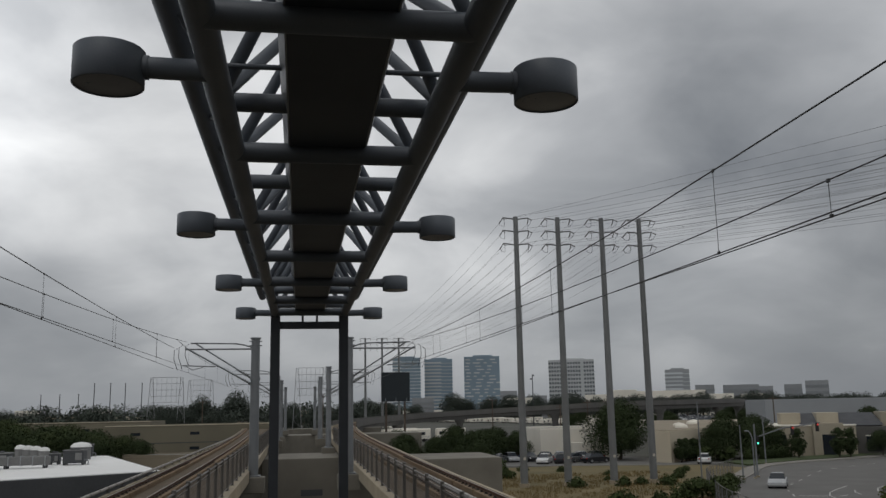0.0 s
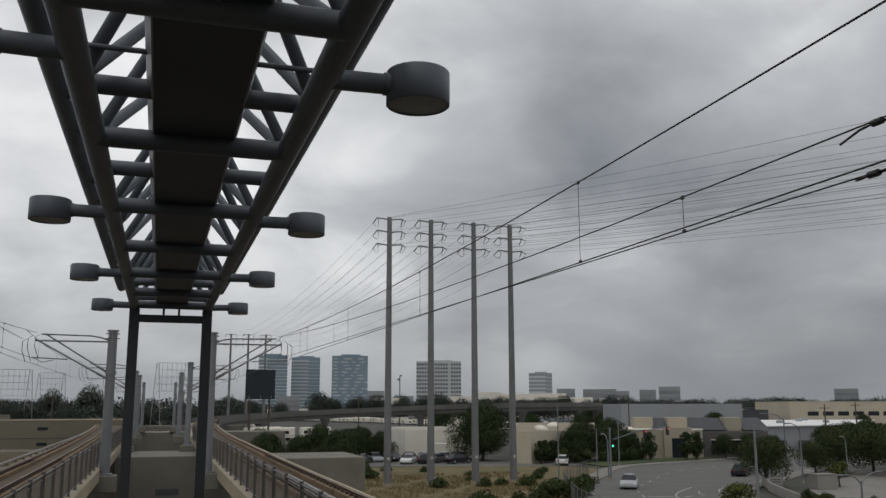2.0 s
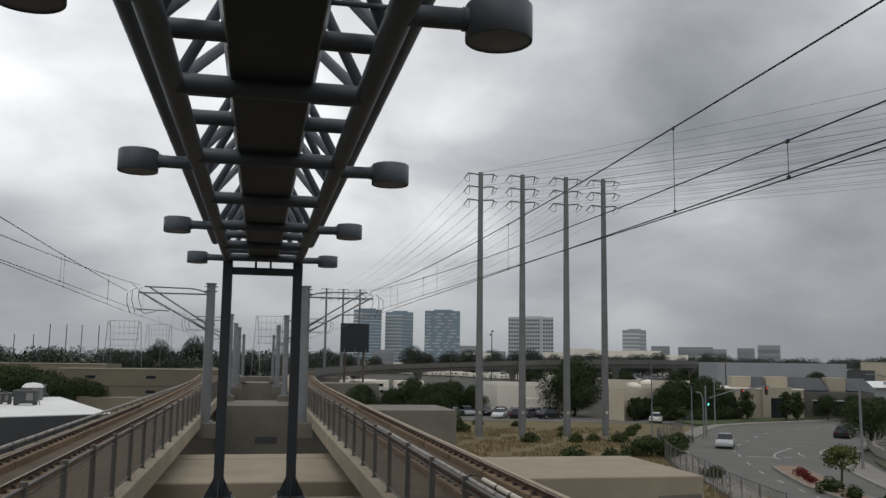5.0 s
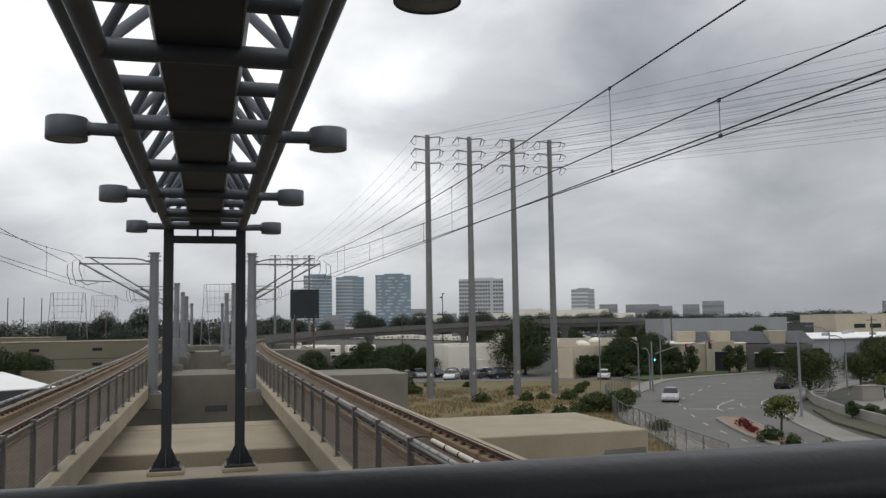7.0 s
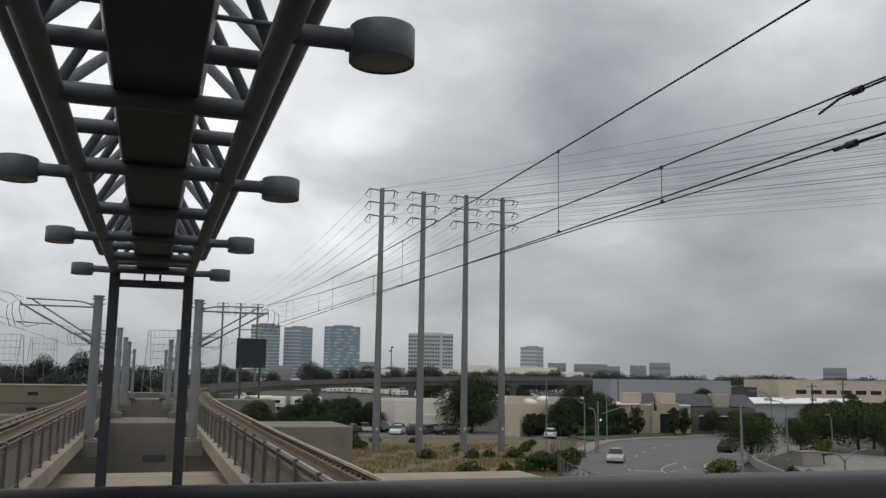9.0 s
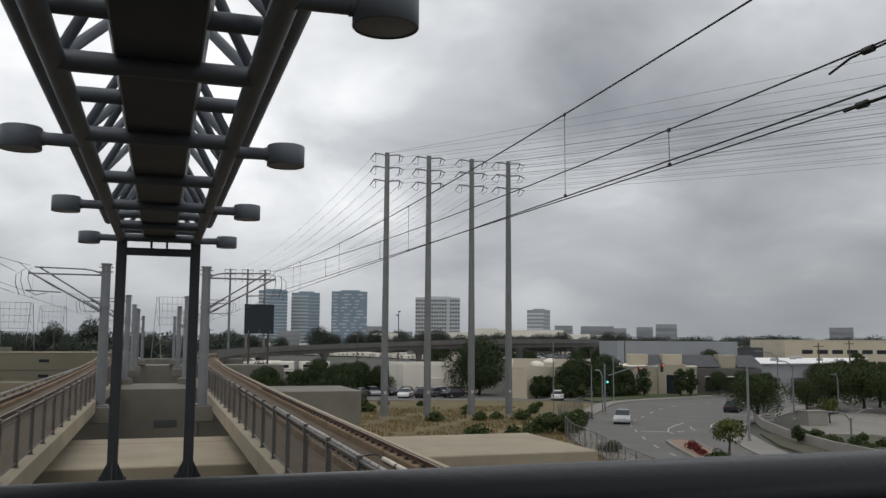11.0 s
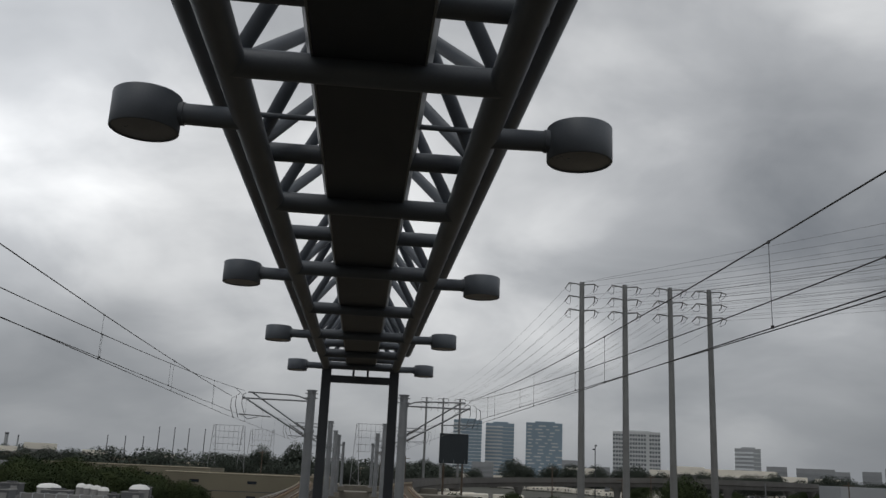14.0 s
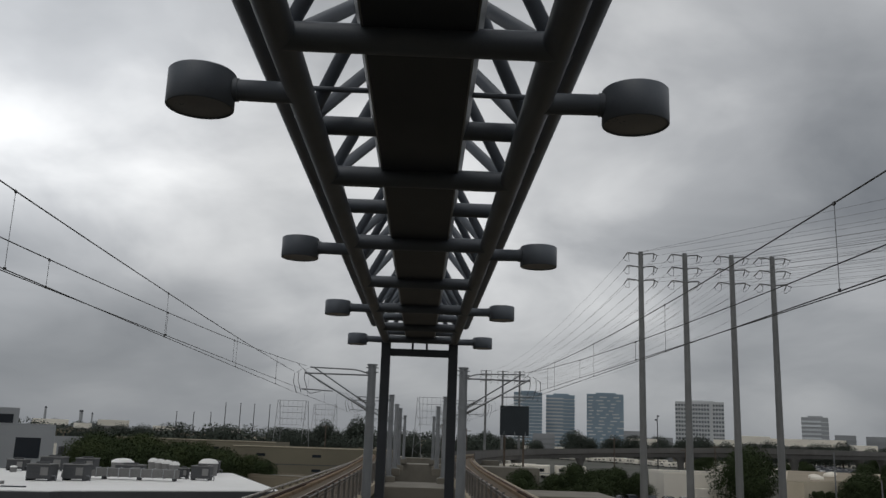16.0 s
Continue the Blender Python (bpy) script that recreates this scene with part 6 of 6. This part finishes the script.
def gantry(x, y, w, h, n=6):
    t = thing("lattice_gantry", "galvanised steel lattice substation gantry", "gantry", "lattice gantries", (x, y, GZ))
    for s in (-1, 1):
        for q in (-1, 1):
            Geo().tube((s * w / 2 + q * 1.6, 0, 0), (s * w / 2 + q * 0.35, 0, h), 0.1, n=6).ob("leg", LATTICE, t)
        for k in range(8):
            z0, z1 = k * h / 8, (k + 1) * h / 8
            q0, q1 = 1.6 - 1.25 * k / 8, 1.6 - 1.25 * (k + 1) / 8
            f = 1 if k % 2 else -1
            Geo().tube((s * w / 2 + f * q0, 0, z0), (s * w / 2 - f * q1, 0, z1), 0.05, n=5).ob("brace", LATTICE, t)
    for k in range(5):
        z = h - k * h * 0.1
        Geo().tube((-w / 2, 0, z), (w / 2, 0, z), 0.07, n=6).ob("girder", LATTICE, t)
    for k in range(1, n):
        Geo().tube((-w / 2 + k * w / n, 0, h * 0.6), (-w / 2 + k * w / n, 0, h), 0.05, n=5).ob("hanger", LATTICE, t)
    return t


gantry(-43.3, 300, 9.5, 20.2)
gantry(-41, 380, 9.0, 22)
gantry(3.5, 300, 9.0, 22.8)


def pole(name, label, x, y, h, r=0.1, mat=GALV, cat="pole"):
    p = thing(name, label, cat, at=(x, y, GZ))
    Geo().tube((0, 0, 0), (0, 0, h), r, r * 0.7, n=12).ob("shaft", mat, p)
    Geo().tube((0, 0, 0), (0, 0, 0.25), r * 1.8, n=12).ob("foot", CONC, p)
    return p


def street_lamp(x, y, h, reach, turn):
    p = pole("street_lamp", "grey street lamp with a curved arm over the road", x, y, h, 0.1, GALV, "street lamp")
    p.matrix_basis = place(x, y, GZ, turn)
    Geo().rope([(0, 0, h - 0.3), (reach * 0.3, 0, h + 0.35), (reach * 0.7, 0, h + 0.6), (reach, 0, h + 0.62)], 0.05, 8).ob("arm", GALV, p)
    Geo().box(reach - 0.1, reach + 0.55, -0.15, 0.15, h + 0.55, h + 0.7, 0.04).ob("lamp_head", GALV, p)
    return p


street_lamp(52.2, 96.8, 4.8, 1.0, 90)
street_lamp(65.3, 117.8, 6.5, 1.2, 180)
street_lamp(71.2, 85.5, 6.2, 1.9, 190)
street_lamp(77.5, 96.0, 7.2, 2.4, 160)
twin = street_lamp(58.4, 62.7, 2.4, 3.2, 200)
Geo().rope([(0, 0, 2.1), (-1.0, 0, 2.75), (-2.2, 0, 3.0), (-3.2, 0, 3.02)], 0.05, 8).ob("arm", GALV, twin)
Geo().box(-3.75, -3.1, -0.15, 0.15, 2.95, 3.1, 0.04).ob("lamp_head", GALV, twin)
street_lamp(81.7, 90.0, 4.4, 0.3, 180)
pole("sign_pole", "slim grey pole at the field edge", 45.7, 97.0, 9.0, 0.09)
pole("sign_pole", "slim grey pole beside the pavement", 50.2, 95.8, 6.2, 0.09)
pole("sign_pole", "slim grey pole beside the planting bed", 50.9, 66.9, 7.2, 0.13)
mast = pole("light_mast", "tall slim mast with floodlight heads beyond the viaduct", 82, 306, 19.8, 0.22, GREY_DARK, "mast")
for z, x in ((18.2, -0.55), (19.5, 0.35)):
    Geo().box(x - 0.35, x + 0.35, -0.25, 0.25, z - 0.22, z + 0.22, 0.05).ob("floodlight", GREY_DARK, mast)
    Geo().tube((0, 0, z - 0.25), (x, 0, z - 0.2), 0.06, n=6).ob("bracket", GREY_DARK, mast)
tl = pole("traffic_light", "traffic light on a long mast arm at the junction", 53.4, 98.4, 6.2, 0.13, GALV, "traffic light")
tl.matrix_basis = place(53.4, 98.4, GZ, 10)
Geo().rope([(0, 0, 4.6), (4, 0, 5.6), (9.5, 0, 6.1)], 0.07, 8).ob("mast_arm", GALV, tl)
for x, z in ((0.25, 4.3), (5.5, 5.3), (9.3, 5.6)):
    hsg = Geo().box(x - 0.18, x + 0.18, -0.2, 0.05, z - 0.5, z + 0.55, 0.03).ob("signal_head", TRAFFIC, tl)
    for k, mm in enumerate((GREEN_LIGHT if x < 1 else TRAFFIC, TRAFFIC, RED_LIGHT if x > 5 else TRAFFIC)):
        Geo().tube((x, -0.2, z - 0.33 + k * 0.33), (x, -0.24, z - 0.33 + k * 0.33), 0.12, n=12).ob("lens", mm, hsg)
for x, y, h in ((57, 190, 9), (63, 176, 10), (46, 210, 11), (70, 210, 10), (128, 138, 9.5), (112, 128, 9), (160, 150, 10), (98, 172, 10), (-27, 255, 12), (6, 240, 13), (12, 230, 12)):
    up = pole("utility_pole", "dark timber utility pole with a crossarm", x, y, h, 0.16, WOODPOLE, "utility pole")
    Geo().box(-1.1, 1.1, -0.06, 0.06, h - 0.7, h - 0.55).ob("crossarm", WOODPOLE, up)
sb = thing("utility_cabinet", "pale grey block-shaped utility cabinet on the forecourt", "cabinet", at=(67.8, 78.4, GZ + 0.1))
Geo().box(-1.3, 1.3, -0.8, 0.8, 0, 1.5, 0.05).ob("casing", PAVE, sb)
Geo().box(-1.35, 1.35, -0.85, 0.85, 1.5, 1.58, 0.02).ob("lid", KERB, sb)
lw = Geo().sweep([(-0.12, 0), (-0.12, 0.9), (0.12, 0.9), (0.12, 0)], [(65.0, 84.6, GZ + 0.1), (60.2, 77.0, GZ + 0.1), (55.6, 67.6, GZ + 0.1), (52.4, 58.0, GZ + 0.1), (51.0, 48.0, GZ + 0.1)])
setting(lw.ob("low_wall", KERB), "low pale garden wall beside the pavement", "wall")
sg_board = thing("sign_board", "small pale notice board on two posts beside the pavement", "sign", at=(62.6, 79.2, GZ + 0.1))
sg_board.matrix_basis = place(62.6, 79.2, GZ + 0.1, -38)
for x in (-0.62, 0.62):
    Geo().box(x - 0.05, x + 0.05, -0.05, 0.05, 0, 2.1, 0.01).ob("post", GALV, sg_board)
Geo().box(-0.57, 0.57, -0.03, 0.03, 0.5, 1.3, 0.01).ob("panel", KERB, sg_board)
for z in (0.75, 1.0):
    Geo().box(-0.4, 0.4, -0.036, -0.031, z, z + 0.09).ob("bar", GREY_DARK, sg_board)
# chain-link fence along the road
FL = [(p[0], p[1]) for p in offset(LKERB, -2.6)]
cf = thing("roadside_fence", "grey chain-link fence along the field edge", "fence", at=(FL[8][0], FL[8][1], GZ))
bx = Matrix.Translation((-FL[8][0], -FL[8][1], -GZ))
pm = Geo().tube((0, 0, 0), (0, 0, 1.9), 0.035, n=8).data("post", GALV)
for i in range(4, 38):
    a, b = Vector((*FL[i], GZ)), Vector((*FL[i + 1], GZ))
    shared("post", pm, cf, bx @ Matrix.Translation(a))
    g = Geo().tube(a + Vector((0, 0, 1.85)), b + Vector((0, 0, 1.85)), 0.025, n=6).tube(a + Vector((0, 0, 0.1)), b + Vector((0, 0, 0.1)), 0.015, n=5)
    n = max(4, int((b - a).length / 0.16))
    for k in range(n):
        p0 = a.lerp(b, k / n)
        for dx in (-1, 1):
            q = a.lerp(b, min(max((k + dx * 6) / n, 0), 1))
            g.tube(p0 + Vector((0, 0, 0.1)), q + Vector((0, 0, 1.85)), 0.004, n=3, caps=False)
    g.ob("mesh_panel", GALV_FENCE, cf).matrix_basis = bx

# navy parasol near the field fence
pa = thing("parasol", "open navy parasol with a white stripe on a thin pole", "parasol", at=(25.2, 41.5, GZ))
Geo().tube((0, 0, 0), (0, 0, 1.55), 0.025, n=8).ob("pole", GALV, pa)
Geo().lathe([(0.56, 1.2), (0.55, 1.26), (0.47, 1.45), (0.33, 1.58), (0.16, 1.65), (0.0, 1.67)], 16).ob("canopy", NAVY, pa)
Geo().lathe([(0.565, 1.17), (0.575, 1.21), (0.56, 1.22)], 16).ob("rim", PIPE_WHITE, pa, "white edge band")
Geo().rope([(0.31, -0.48, 1.22), (0.25, -0.41, 1.46), (0.17, -0.28, 1.6), (0.08, -0.13, 1.665), (0, 0, 1.685)], 0.025, 6).ob("stripe", PIPE_WHITE, pa, "white stripe")
Geo().box(-0.25, 0.25, -0.25, 0.25, 0, 0.06, 0.01).ob("foot", CONC, pa)

# chimneys and tall bare poles on the horizon
for x, h, r in ((-502.4, 34.5, 1.4), (-454.6, 31.0, 2.2), (-439.9, 28.5, 0.9)):
    ch = thing("smokestack", "hazy grey industrial smokestack on the horizon", "chimney", "smokestacks", (x, 1200, GZ))
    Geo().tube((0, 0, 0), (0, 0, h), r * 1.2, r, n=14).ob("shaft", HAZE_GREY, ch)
    Geo().tube((0, 0, h - 2), (0, 0, h + 0.3), r * 1.12, n=14).ob("top_band", GREY_DARK, ch)
for x, h in ((-72.4, 19.5), (-66.9, 19.5), (-61.8, 19.4), (-56.1, 19.4), (-90.2, 15.7), (-83.9, 15.7), (-77.6, 15.8)):
    tp = thing("tall_pole", "tall bare dark pole beside the substation", "pole", "tall poles", (x, 330, GZ))
    Geo().tube((0, 0, 0), (0, 0, h), 0.2, 0.13, n=10).ob("shaft", GREY_DARK, tp)
    Geo().tube((0, 0, h - 0.02), (0, 0, h + 0.12), 0.26, n=10).ob("cap", GREY_DARK, tp)
